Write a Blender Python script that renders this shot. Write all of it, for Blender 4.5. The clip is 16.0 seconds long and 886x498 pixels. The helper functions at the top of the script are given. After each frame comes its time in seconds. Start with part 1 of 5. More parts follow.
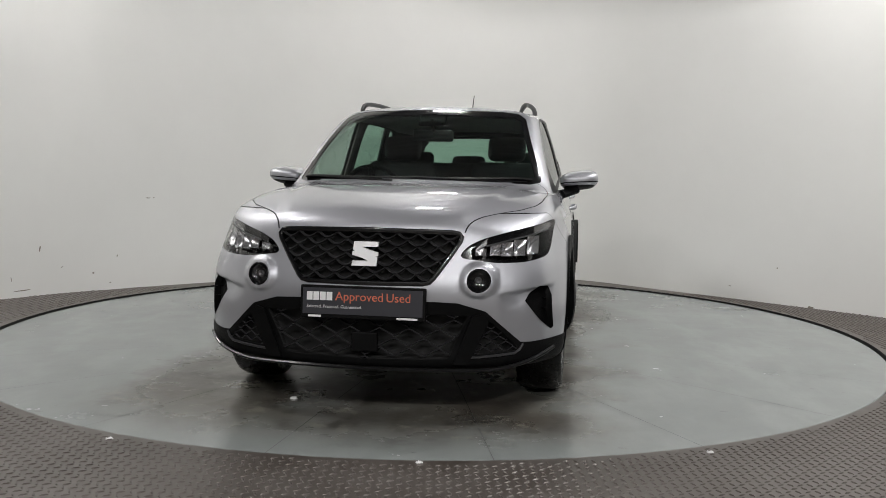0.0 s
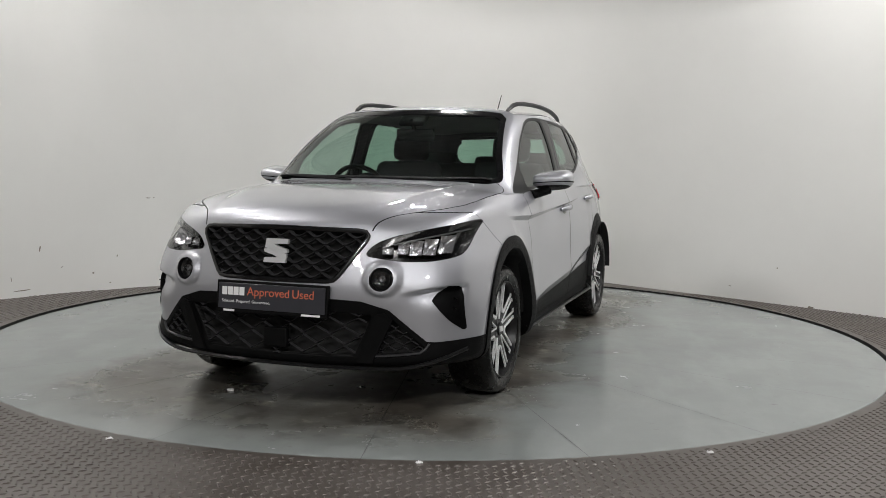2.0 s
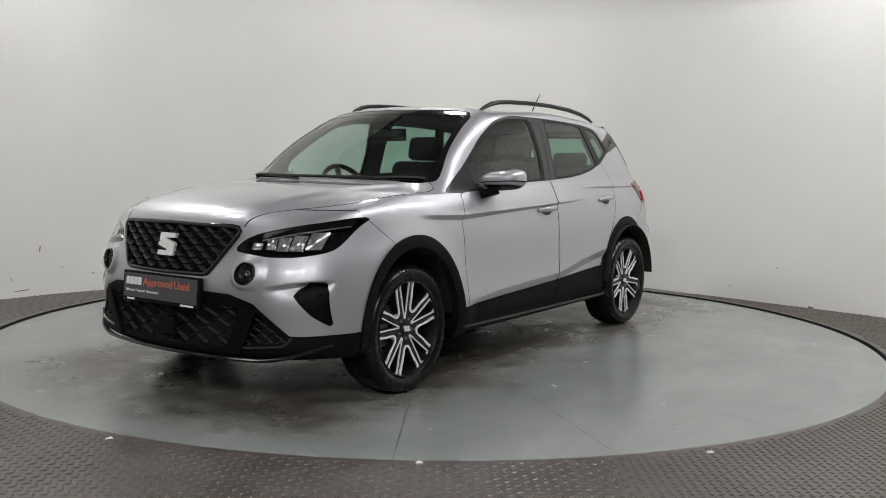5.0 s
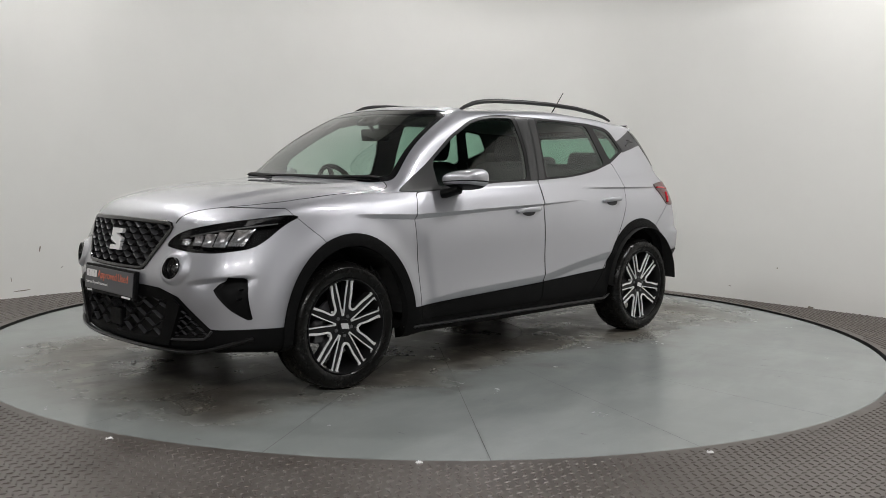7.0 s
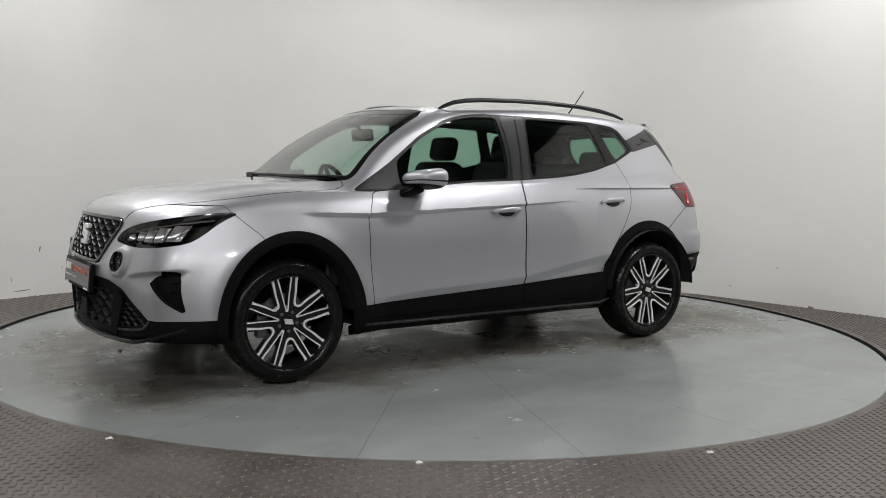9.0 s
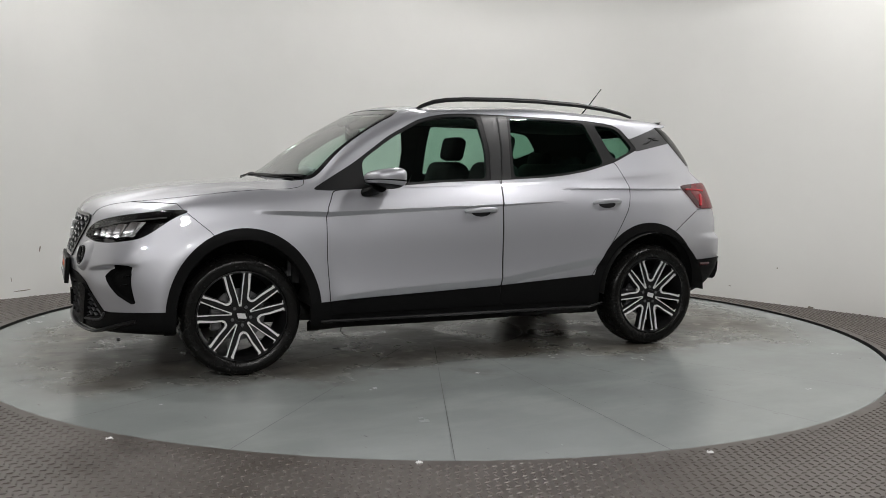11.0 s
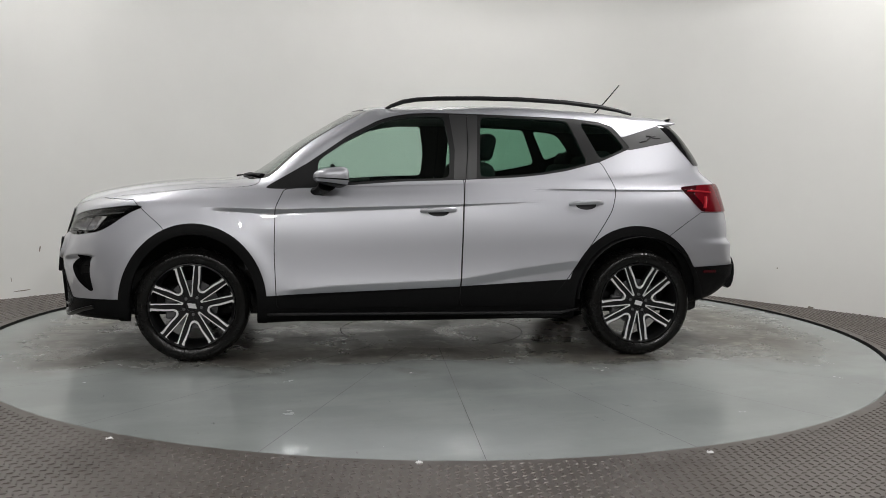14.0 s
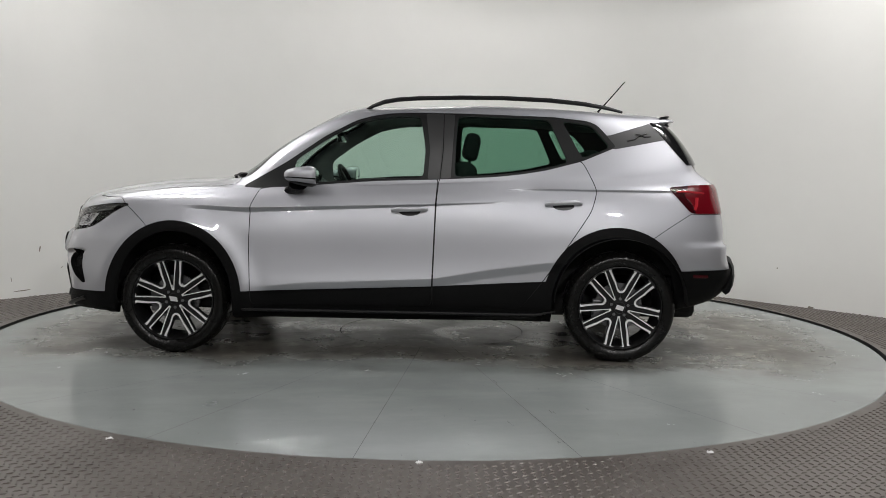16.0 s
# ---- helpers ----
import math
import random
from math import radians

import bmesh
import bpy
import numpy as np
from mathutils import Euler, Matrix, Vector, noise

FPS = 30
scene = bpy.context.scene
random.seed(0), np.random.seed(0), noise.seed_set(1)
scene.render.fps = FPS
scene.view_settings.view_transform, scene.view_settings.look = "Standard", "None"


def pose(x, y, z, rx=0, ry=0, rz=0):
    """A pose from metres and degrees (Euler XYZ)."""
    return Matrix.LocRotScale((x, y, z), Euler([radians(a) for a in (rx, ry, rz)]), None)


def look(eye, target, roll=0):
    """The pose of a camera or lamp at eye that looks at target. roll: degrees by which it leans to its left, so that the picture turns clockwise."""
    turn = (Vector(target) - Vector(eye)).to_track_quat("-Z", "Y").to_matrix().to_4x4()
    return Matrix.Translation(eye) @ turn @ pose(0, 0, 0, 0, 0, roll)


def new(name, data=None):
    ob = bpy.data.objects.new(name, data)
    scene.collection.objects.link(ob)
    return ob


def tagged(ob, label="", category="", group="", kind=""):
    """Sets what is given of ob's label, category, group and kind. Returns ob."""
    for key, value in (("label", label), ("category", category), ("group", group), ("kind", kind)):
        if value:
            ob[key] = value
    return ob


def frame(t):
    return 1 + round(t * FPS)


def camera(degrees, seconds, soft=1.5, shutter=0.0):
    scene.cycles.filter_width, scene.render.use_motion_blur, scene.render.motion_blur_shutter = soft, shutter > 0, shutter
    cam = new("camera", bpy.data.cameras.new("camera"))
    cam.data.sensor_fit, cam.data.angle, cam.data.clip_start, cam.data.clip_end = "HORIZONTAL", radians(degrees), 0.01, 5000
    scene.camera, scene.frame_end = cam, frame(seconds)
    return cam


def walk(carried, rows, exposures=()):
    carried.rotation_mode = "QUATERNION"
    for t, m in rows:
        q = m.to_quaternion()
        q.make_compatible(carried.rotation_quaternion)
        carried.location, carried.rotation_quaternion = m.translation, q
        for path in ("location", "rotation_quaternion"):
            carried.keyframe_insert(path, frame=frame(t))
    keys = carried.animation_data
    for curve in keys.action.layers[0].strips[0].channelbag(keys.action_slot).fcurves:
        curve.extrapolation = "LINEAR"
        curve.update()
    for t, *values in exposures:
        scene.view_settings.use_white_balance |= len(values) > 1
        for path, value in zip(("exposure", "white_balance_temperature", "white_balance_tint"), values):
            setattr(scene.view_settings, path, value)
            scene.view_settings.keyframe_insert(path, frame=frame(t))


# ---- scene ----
# One fixed camera before a car on a revolving platform. z = 0 is the platform's top, its centre is the origin.
cam = camera(51.40, 16.0, soft=0.3)
EYE = (0.0, -6.1325, 1.1006)
PITCH, YAW, ROLL = 5.12, 0.66, 0.86
_cp = math.cos(radians(PITCH))
AIM = (EYE[0] + math.sin(radians(YAW)) * _cp, EYE[1] + math.cos(radians(YAW)) * _cp, EYE[2] - math.sin(radians(PITCH)))
walk(cam, [(0.0, look(EYE, AIM, ROLL)), (16.0, look(EYE, AIM, ROLL))])

# ---- light ----
world = bpy.data.worlds.new("hall_air")
world.use_nodes = True
world.node_tree.nodes["Background"].inputs[0].default_value = (0.9, 0.92, 1.0, 1)
world.node_tree.nodes["Background"].inputs[1].default_value = 0.04
scene.world = world
scene.view_settings.exposure = 0.83


def area_lamp(name, x, y, z, sx, sy, power, tint=(1.0, 0.985, 0.97), target=None):
    d = bpy.data.lights.new(name, "AREA")
    d.shape, d.size, d.size_y, d.energy, d.color = "RECTANGLE", sx, sy, power, tint
    ob = new(name, d)
    ob.matrix_world = look((x, y, z), target or (x, y + 0.001, 0))
    return ob


CEIL = 4.3
WALL_TOP = 3.3
# x, y, watts; the last lamp is added to brighten the back wall's middle
LAMPS = [(-3.0, -1.8, 17), (3.0, -1.8, 42), (-2.6, -7.9, 72), (2.6, -7.9, 106), (0.0, -8.0, 90), (-3.1, 0.4, 30), (3.1, 0.4, 42), (0.0, 2.35, 13)]
for lx, ly, watts in LAMPS:
    area_lamp("ceiling_lamp_light", lx, ly, CEIL - 0.12, 0.40, 0.26, watts)

# ---- materials ----


def mat(name, color, rough=0.5, metal=0.0, coat=0.0, vary=0.0, scale=8.0, bump=0.0, bscale=60.0, rvary=0.0, color2=None, spec=0.5, coat_rough=0.03):
    """A principled surface with stains of size 1/scale and a fine relief."""
    m = bpy.data.materials.new(name)
    m.use_nodes = True
    nt = m.node_tree
    b = nt.nodes["Principled BSDF"]
    b.inputs["Base Color"].default_value = (*color, 1)
    b.inputs["Roughness"].default_value = rough
    b.inputs["Metallic"].default_value = metal
    b.inputs["Coat Weight"].default_value = coat
    b.inputs["Coat Roughness"].default_value = coat_rough
    b.inputs["Specular IOR Level"].default_value = spec
    tc = nt.nodes.new("ShaderNodeTexCoord")
    if vary or rvary:
        n = nt.nodes.new("ShaderNodeTexNoise")
        n.inputs["Scale"].default_value, n.inputs["Detail"].default_value, n.inputs["Roughness"].default_value = scale, 8, 0.65
        nt.links.new(tc.outputs["Object"], n.inputs["Vector"])
        r = nt.nodes.new("ShaderNodeValToRGB")
        c2 = color2 or tuple(max(0, c * (1 - vary)) for c in color)
        r.color_ramp.elements[0].position, r.color_ramp.elements[1].position = 0.32, 0.68
        r.color_ramp.elements[0].color, r.color_ramp.elements[1].color = (*c2, 1), (*color, 1)
        nt.links.new(n.outputs["Fac"], r.inputs[0])
        if vary or color2:
            nt.links.new(r.outputs[0], b.inputs["Base Color"])
        if rvary:
            mr = nt.nodes.new("ShaderNodeMapRange")
            mr.inputs["From Min"].default_value, mr.inputs["From Max"].default_value = 0.3, 0.7
            mr.inputs["To Min"].default_value, mr.inputs["To Max"].default_value = rough - rvary, rough + rvary
            nt.links.new(n.outputs["Fac"], mr.inputs["Value"])
            nt.links.new(mr.outputs[0], b.inputs["Roughness"])
    if bump:
        n2 = nt.nodes.new("ShaderNodeTexNoise")
        n2.inputs["Scale"].default_value, n2.inputs["Detail"].default_value = bscale, 4
        nt.links.new(tc.outputs["Object"], n2.inputs["Vector"])
        bp = nt.nodes.new("ShaderNodeBump")
        bp.inputs["Strength"].default_value, bp.inputs["Distance"].default_value = bump, 0.003
        nt.links.new(n2.outputs["Fac"], bp.inputs["Height"])
        nt.links.new(bp.outputs[0], b.inputs["Normal"])
    return m


def glass_mat(name, tint, power=4.2, base=0.07):
    """Thin pane: tinted clear, with a mirror gloss by Fresnel."""
    m = bpy.data.materials.new(name)
    m.use_nodes = True
    nt = m.node_tree
    nt.nodes.remove(nt.nodes["Principled BSDF"])
    tr, gl, mx, lw, pw, ma = (nt.nodes.new("ShaderNode" + k) for k in ("BsdfTransparent", "BsdfGlossy", "MixShader", "LayerWeight", "Math", "Math"))
    tr.inputs[0].default_value = (*tint, 1)
    gl.inputs["Roughness"].default_value = 0.0
    lw.inputs["Blend"].default_value = 0.5
    pw.operation, ma.operation = "POWER", "MULTIPLY_ADD"
    pw.inputs[1].default_value = power
    ma.inputs[1].default_value, ma.inputs[2].default_value = 0.90, base
    nt.links.new(lw.outputs["Facing"], pw.inputs[0])
    nt.links.new(pw.outputs[0], ma.inputs[0])
    nt.links.new(ma.outputs[0], mx.inputs[0])
    nt.links.new(tr.outputs[0], mx.inputs[1])
    nt.links.new(gl.outputs[0], mx.inputs[2])
    nt.links.new(mx.outputs[0], nt.nodes["Material Output"].inputs[0])
    return m


def glow(name, color, strength):
    m = bpy.data.materials.new(name)
    m.use_nodes = True
    b = m.node_tree.nodes["Principled BSDF"]
    b.inputs["Base Color"].default_value = (*color, 1)
    b.inputs["Emission Color"].default_value = (*color, 1)
    b.inputs["Emission Strength"].default_value = strength
    return m


PAINT = mat("silver_paint", (0.46, 0.464, 0.498), 0.46, 0.74, 1.0, bump=0.02, bscale=900, coat_rough=0.015)
PAINT.node_tree.nodes["Principled BSDF"].inputs["Coat IOR"].default_value = 1.7
PLASTIC = mat("black_plastic", (0.004, 0.004, 0.0043), 0.5, vary=0.3, scale=30, bump=0.25, bscale=700, spec=0.10)
GLOSSBLACK = mat("gloss_black", (0.006, 0.006, 0.0065), 0.12, 0, 0.4)
GAP = mat("shut_gap", (0.006, 0.006, 0.006), 0.8)
CHROME = mat("chrome", (0.8, 0.8, 0.82), 0.12, 1.0)
RUBBER = mat("rubber", (0.004, 0.004, 0.004), 0.26, rvary=0.1, vary=0.35, scale=14, bump=0.12, bscale=300, color2=(0.006, 0.0057, 0.0053), spec=0.22)
ALLOY = mat("machined_alloy", (0.92, 0.92, 0.92), 0.3, 0.45, 0.4)
WHEELBLACK = mat("wheel_black", (0.008, 0.008, 0.0085), 0.3, 0, 0.0, spec=0.3)
CLOTH = mat("seat_cloth", (0.03, 0.03, 0.033), 0.9, vary=0.3, scale=60, bump=0.3, bscale=500)
TRIMGREY = mat("interior_grey", (0.06, 0.06, 0.063), 0.7, vary=0.2, scale=20, bump=0.2, bscale=400)
HEADLINER = mat("headliner_cloth", (0.32, 0.32, 0.32), 0.9, vary=0.15, scale=30)
GLASS = glass_mat("clear_green_glass", (0.70, 0.84, 0.77))
SCREENGLASS = glass_mat("laminated_green_glass", (0.72, 0.84, 0.78), power=2.9)
TINTED = glass_mat("tinted_green_glass", (0.42, 0.62, 0.52))
LENS = glass_mat("clear_lens", (0.95, 0.95, 0.95), power=6.0, base=0.015)
POSTGREY = mat("post_grey", (0.026, 0.026, 0.027), 0.34, bump=0.05, bscale=500)
TRIMDARK = mat("pillar_trim_grey", (0.035, 0.035, 0.037), 0.45, bump=0.1, bscale=500)
PILLAR = mat("pillar_black", (0.010, 0.010, 0.0105), 0.4, spec=0.25)
REDLENS = mat("red_lens", (0.115, 0.002, 0.006), 0.16, 0, 0.5, spec=0.4)
REDDARK = mat("dark_red_lens", (0.035, 0.001, 0.003), 0.14, 0, 0.6, spec=0.4)
WALL = mat("wall_paint", (0.78, 0.78, 0.755), 0.62, vary=0.05, scale=0.8, bump=0.1, bscale=40)

# ---- mesh helpers ----


def link_mesh(name, verts, faces, material, parent=None, label="", smooth=True, normals=None):
    me = bpy.data.meshes.new(name)
    me.from_pydata([tuple(v) for v in verts], [], [tuple(f) for f in faces])
    me.materials.append(material)
    if smooth:
        me.polygons.foreach_set("use_smooth", [True] * len(me.polygons))
    me.update()
    if normals is not None:
        me.normals_split_custom_set_from_vertices([tuple(n) for n in normals])
    ob = new(name, me)
    if parent:
        ob.parent = parent
    if label:
        tagged(ob, label)
    return ob


def part(name, bm, material, parent=None, label="", smooth=False):
    me = bpy.data.meshes.new(name)
    bmesh.ops.recalc_face_normals(bm, faces=bm.faces)
    bm.to_mesh(me)
    bm.free()
    me.materials.append(material)
    if smooth:
        me.polygons.foreach_set("use_smooth", [True] * len(me.polygons))
        me.set_sharp_from_angle(angle=radians(40))
    ob = new(name, me)
    if parent:
        ob.parent = parent
    if label:
        tagged(ob, label)
    return ob


def add_box(bm, m, sx, sy, sz, bevel=0.0, seg=2):
    g = bmesh.ops.create_cube(bm, size=1.0, matrix=m @ Matrix.Diagonal((sx, sy, sz, 1)))
    if bevel:
        edges = list({e for v in g["verts"] for e in v.link_edges})
        bmesh.ops.bevel(bm, geom=edges, offset=bevel, segments=seg, affect="EDGES", profile=0.5)


def add_lathe(bm, prof, seg, m=Matrix(), close=False):
    """Turn a profile of (radius, height) about z."""
    rings = []
    for r, h in prof:
        rings.append([bm.verts.new(m @ Vector((r * math.cos(2 * math.pi * k / seg), r * math.sin(2 * math.pi * k / seg), h))) for k in range(seg)])
    n = len(rings)
    for i in range(n if close else n - 1):
        a, b = rings[i], rings[(i + 1) % n]
        for k in range(seg):
            bm.faces.new((a[k], a[(k + 1) % seg], b[(k + 1) % seg], b[k]))
    return rings


def add_tube(bm, path, ra, rb=None, seg=8, up=Vector((0, 0, 1)), closed=False):
    """An elliptic bar along a path; ra across, rb along up."""
    rb = rb or ra
    pts = [Vector(p) for p in path]
    n, rings = len(pts), []
    for i, p in enumerate(pts):
        a = pts[(i - 1) % n] if (i or closed) else p
        b = pts[(i + 1) % n] if (i < n - 1 or closed) else p
        d = (b - a).normalized()
        s = d.cross(up)
        s = s.normalized() if s.length > 1e-6 else Vector((1, 0, 0))
        w = s.cross(d).normalized()
        fa = ra[i] if isinstance(ra, (list, tuple)) else ra
        fb = rb[i] if isinstance(rb, (list, tuple)) else rb
        rings.append([bm.verts.new(p + s * (fa * math.cos(2 * math.pi * k / seg)) + w * (fb * math.sin(2 * math.pi * k / seg))) for k in range(seg)])
    for i in range(n if closed else n - 1):
        a, b = rings[i], rings[(i + 1) % n]
        for k in range(seg):
            bm.faces.new((a[k], a[(k + 1) % seg], b[(k + 1) % seg], b[k]))
    if not closed:
        bm.faces.new(rings[0][::-1])
        bm.faces.new(rings[-1])


def add_prism(bm, poly, place, h0, h1):
    """A plate: poly of (a, b) between heights h0 and h1; place(a, b, h) gives the point."""
    lo = [bm.verts.new(place(a, b, h0)) for a, b in poly]
    hi = [bm.verts.new(place(a, b, h1)) for a, b in poly]
    n = len(poly)
    bm.faces.new(hi)
    bm.faces.new(lo[::-1])
    for i in range(n):
        bm.faces.new((lo[i], lo[(i + 1) % n], hi[(i + 1) % n], hi[i]))


def sstep(a, b, x):
    t = np.clip((x - a) / (b - a), 0, 1)
    return t * t * (3 - 2 * t)


# ---- the hall ----
R_PLAT, PLAT_Y = 2.812, 0.030
FLOOR_Z = 0.012


def place_curve(t):
    """The studio wall in plan: a wide bow behind the platform that opens towards the camera."""
    keys = WALL_KEYS
    f = t * (len(keys) - 1)
    i = min(int(f), len(keys) - 2)
    u = f - i
    p = [Vector(keys[max(0, min(len(keys) - 1, i + k))]) for k in (-1, 0, 1, 2)]
    return 0.5 * (2 * p[1] + (p[2] - p[0]) * u + (2 * p[0] - 5 * p[1] + 4 * p[2] - p[3]) * u * u + (3 * p[1] - p[0] - 3 * p[2] + p[3]) * u ** 3)


WALL_KEYS = [(-6.1, -5.0), (-5.2, -1.6), (-3.40, 1.00), (-2.72, 1.72), (-1.95, 2.32), (-0.9, 2.98), (0.35, 3.2), (1.4, 2.85), (2.15, 2.1), (3.45, 0.68), (5.3, -1.5)]


def build_hall():
    n, th = 110, 0.16
    inner = [place_curve(i / n) for i in range(n + 1)]
    verts, faces = [], []
    rows = [FLOOR_Z - 0.1, 0.6, 1.2, 1.8, 2.4, None]
    outer = []
    for i, p in enumerate(inner):
        a, b = inner[max(0, i - 1)], inner[min(n, i + 1)]
        d = (b - a).normalized()
        outer.append(p + Vector((-d.y, d.x)) * th)
    for ring in (inner, outer):
        for z in rows:
            # the left half of the wall reaches up to the roof, the right half stops below it
            verts += [(p.x, p.y, WALL_TOP + 1.3 * float(sstep(0.6, -1.4, p.x)) if z is None else z) for p in ring]
    m, k = n + 1, len(rows)
    for side in (0, 1):
        o = side * m * k
        for j in range(k - 1):
            for i in range(n):
                q = (o + j * m + i, o + j * m + i + 1, o + (j + 1) * m + i + 1, o + (j + 1) * m + i)
                faces.append(q if side else q[::-1])
    o = m * (k - 1)
    for i in range(n):
        faces.append((o + i, o + i + 1, m * k + o + i + 1, m * k + o + i))
    w = link_mesh("wall_studio", verts, faces, WALL)
    tagged(w, "curved white-painted studio wall with scuffs near the floor", "wall", kind="structure")
    # added behind the camera, out of view; its grey sets the car's reflections
    bm = bmesh.new()
    add_box(bm, pose(0, -9.1, 2.1), 12.8, 0.2, 4.6)
    tagged(part("wall_back", bm, DARKWALL), "unseen dark wall added behind the camera to shape the car's reflections", "wall", kind="structure")
    # unseen dark walls, added to block background light above the studio wall
    for name, x, y, sx, sy in (("wall_far", 0, 4.3, 14.2, 0.2), ("wall_left", -7.0, -2.4, 0.2, 13.2), ("wall_right", 7.0, -2.4, 0.2, 13.2)):
        bm = bmesh.new()
        add_box(bm, pose(x, y, 2.3), sx, sy, 4.8)
        tagged(part(name, bm, HALLDARK), "unseen dark wall added to keep stray light out above the studio wall", "wall", kind="structure")
    bm = bmesh.new()
    # corrugated roof sheets
    nx = 260
    pr = []
    for i in range(nx + 1):
        y = -9.2 + 13.4 * i / nx
        pr.append((y, CEIL + 0.35 + 0.03 * (1 if (i % 4) < 2 else -1)))
    lo = [bm.verts.new((-7, y, z)) for y, z in pr]
    hi = [bm.verts.new((7, y, z)) for y, z in pr]
    for i in range(nx):
        bm.faces.new((lo[i], lo[i + 1], hi[i + 1], hi[i]))
    tagged(part("ceiling", bm, ROOFSHEET), "grey corrugated metal roof sheeting", "ceiling", kind="structure")
    # chequer-plate floor with the pit for the platform
    verts, faces = [], []
    seg = 160
    radii = [R_PLAT + 0.016, 3.2, 4.0, 6.0, 11.0]
    for r in radii:
        verts += [(r * math.cos(2 * math.pi * k / seg), PLAT_Y + r * math.sin(2 * math.pi * k / seg), FLOOR_Z) for k in range(seg)]
    for j in range(len(radii) - 1):
        for k in range(seg):
            faces.append((j * seg + k, (j + 1) * seg + k, (j + 1) * seg + (k + 1) % seg, j * seg + (k + 1) % seg))
    bm = bmesh.new()
    add_lathe(bm, [(R_PLAT + 0.019, FLOOR_Z - 0.001), (R_PLAT + 0.0155, FLOOR_Z - 0.001), (R_PLAT + 0.0155, -0.12), (R_PLAT - 0.1, -0.12)], seg, Matrix.Translation((0, PLAT_Y, 0)))
    tagged(part("floor_pit_edge", bm, GAP), "dark gap round the turntable", "floor", kind="structure")
    fl = link_mesh("floor", verts, faces, CHEQUER, smooth=False)
    # raised lozenges of the chequer plate, alternately turned
    verts, faces = [], []
    p = 0.034
    for i in range(-115, 116):
        for j in range(-102, 75):
            x, y = i * p, j * p
            r = math.hypot(x, y - PLAT_Y)
            if r < R_PLAT + 0.05 or y > 1.9 or r > 4.6 or (abs(x) > 1.75 + (y + 3.3) * 0.62):
                continue
            a = radians(28) if (i + j) % 2 else radians(28 + 90)
            c, s = math.cos(a), math.sin(a)
            o = len(verts)
            for u, v, z in ((-0.016, 0, 0), (0, -0.005, 0), (0.016, 0, 0), (0, 0.005, 0), (-0.008, 0, 0.0038), (0.008, 0, 0.0038)):
                verts.append((x + c * u - s * v, y + s * u + c * v, FLOOR_Z + z))
            faces += [(o, o + 1, o + 4), (o + 1, o + 5, o + 4), (o + 1, o + 2, o + 5), (o + 2, o + 3, o + 5), (o + 3, o + 4, o + 5), (o + 3, o, o + 4)]
    ft = link_mesh("floor_tread", verts, faces, CHEQUER, smooth=False)
    tagged(ft, "raised lozenge tread of the chequer-plate floor", "floor", kind="stuff")
    tagged(fl, "worn brown-grey chequer-plate steel floor round the platform", "floor", kind="structure")


def build_lamps():
    for lx, ly, watts in LAMPS:
        e = new("ceiling_light")
        e.matrix_world = pose(lx, ly, CEIL - 0.1)
        tagged(e, "white LED flood light hung under the roof", "lamp", "ceiling lights")
        bm = bmesh.new()
        add_box(bm, pose(0, 0, 0.05), 0.48, 0.34, 0.07, 0.01)
        for sx in (-0.2, 0.2):
            add_tube(bm, [(sx, 0, 0.08), (sx, 0, 0.45)], 0.006)
        part("housing", bm, TRIMGREY, e)
        bm = bmesh.new()
        add_box(bm, pose(0, 0, 0.012), 0.42, 0.28, 0.01)
        part("diffuser", bm, LAMPGLOW, e, "glowing white diffuser")


def floor_mat():
    """Chequer plate: raised lozenges set crosswise, worn brown paint."""
    m = mat("chequer_plate", (0.105, 0.092, 0.083), 0.40, 0.2, rvary=0.12, vary=0.5, scale=2.2, color2=(0.060, 0.049, 0.041))
    return m


# for the added light-blocking walls outside the studio wall
HALLDARK = mat("outer_hall_wall", (0.10, 0.10, 0.10), 0.8, vary=0.3, scale=2)
DARKWALL = mat("hall_wall", (0.22, 0.22, 0.215), 0.8, vary=0.3, scale=2)
ROOFSHEET = mat("roof_sheet", (0.20, 0.20, 0.205), 0.6, 0.3, vary=0.2, scale=1.5)
LAMPGLOW = glow("lamp_glow", (1.0, 0.985, 0.97), 22.0)
CHEQUER = floor_mat()


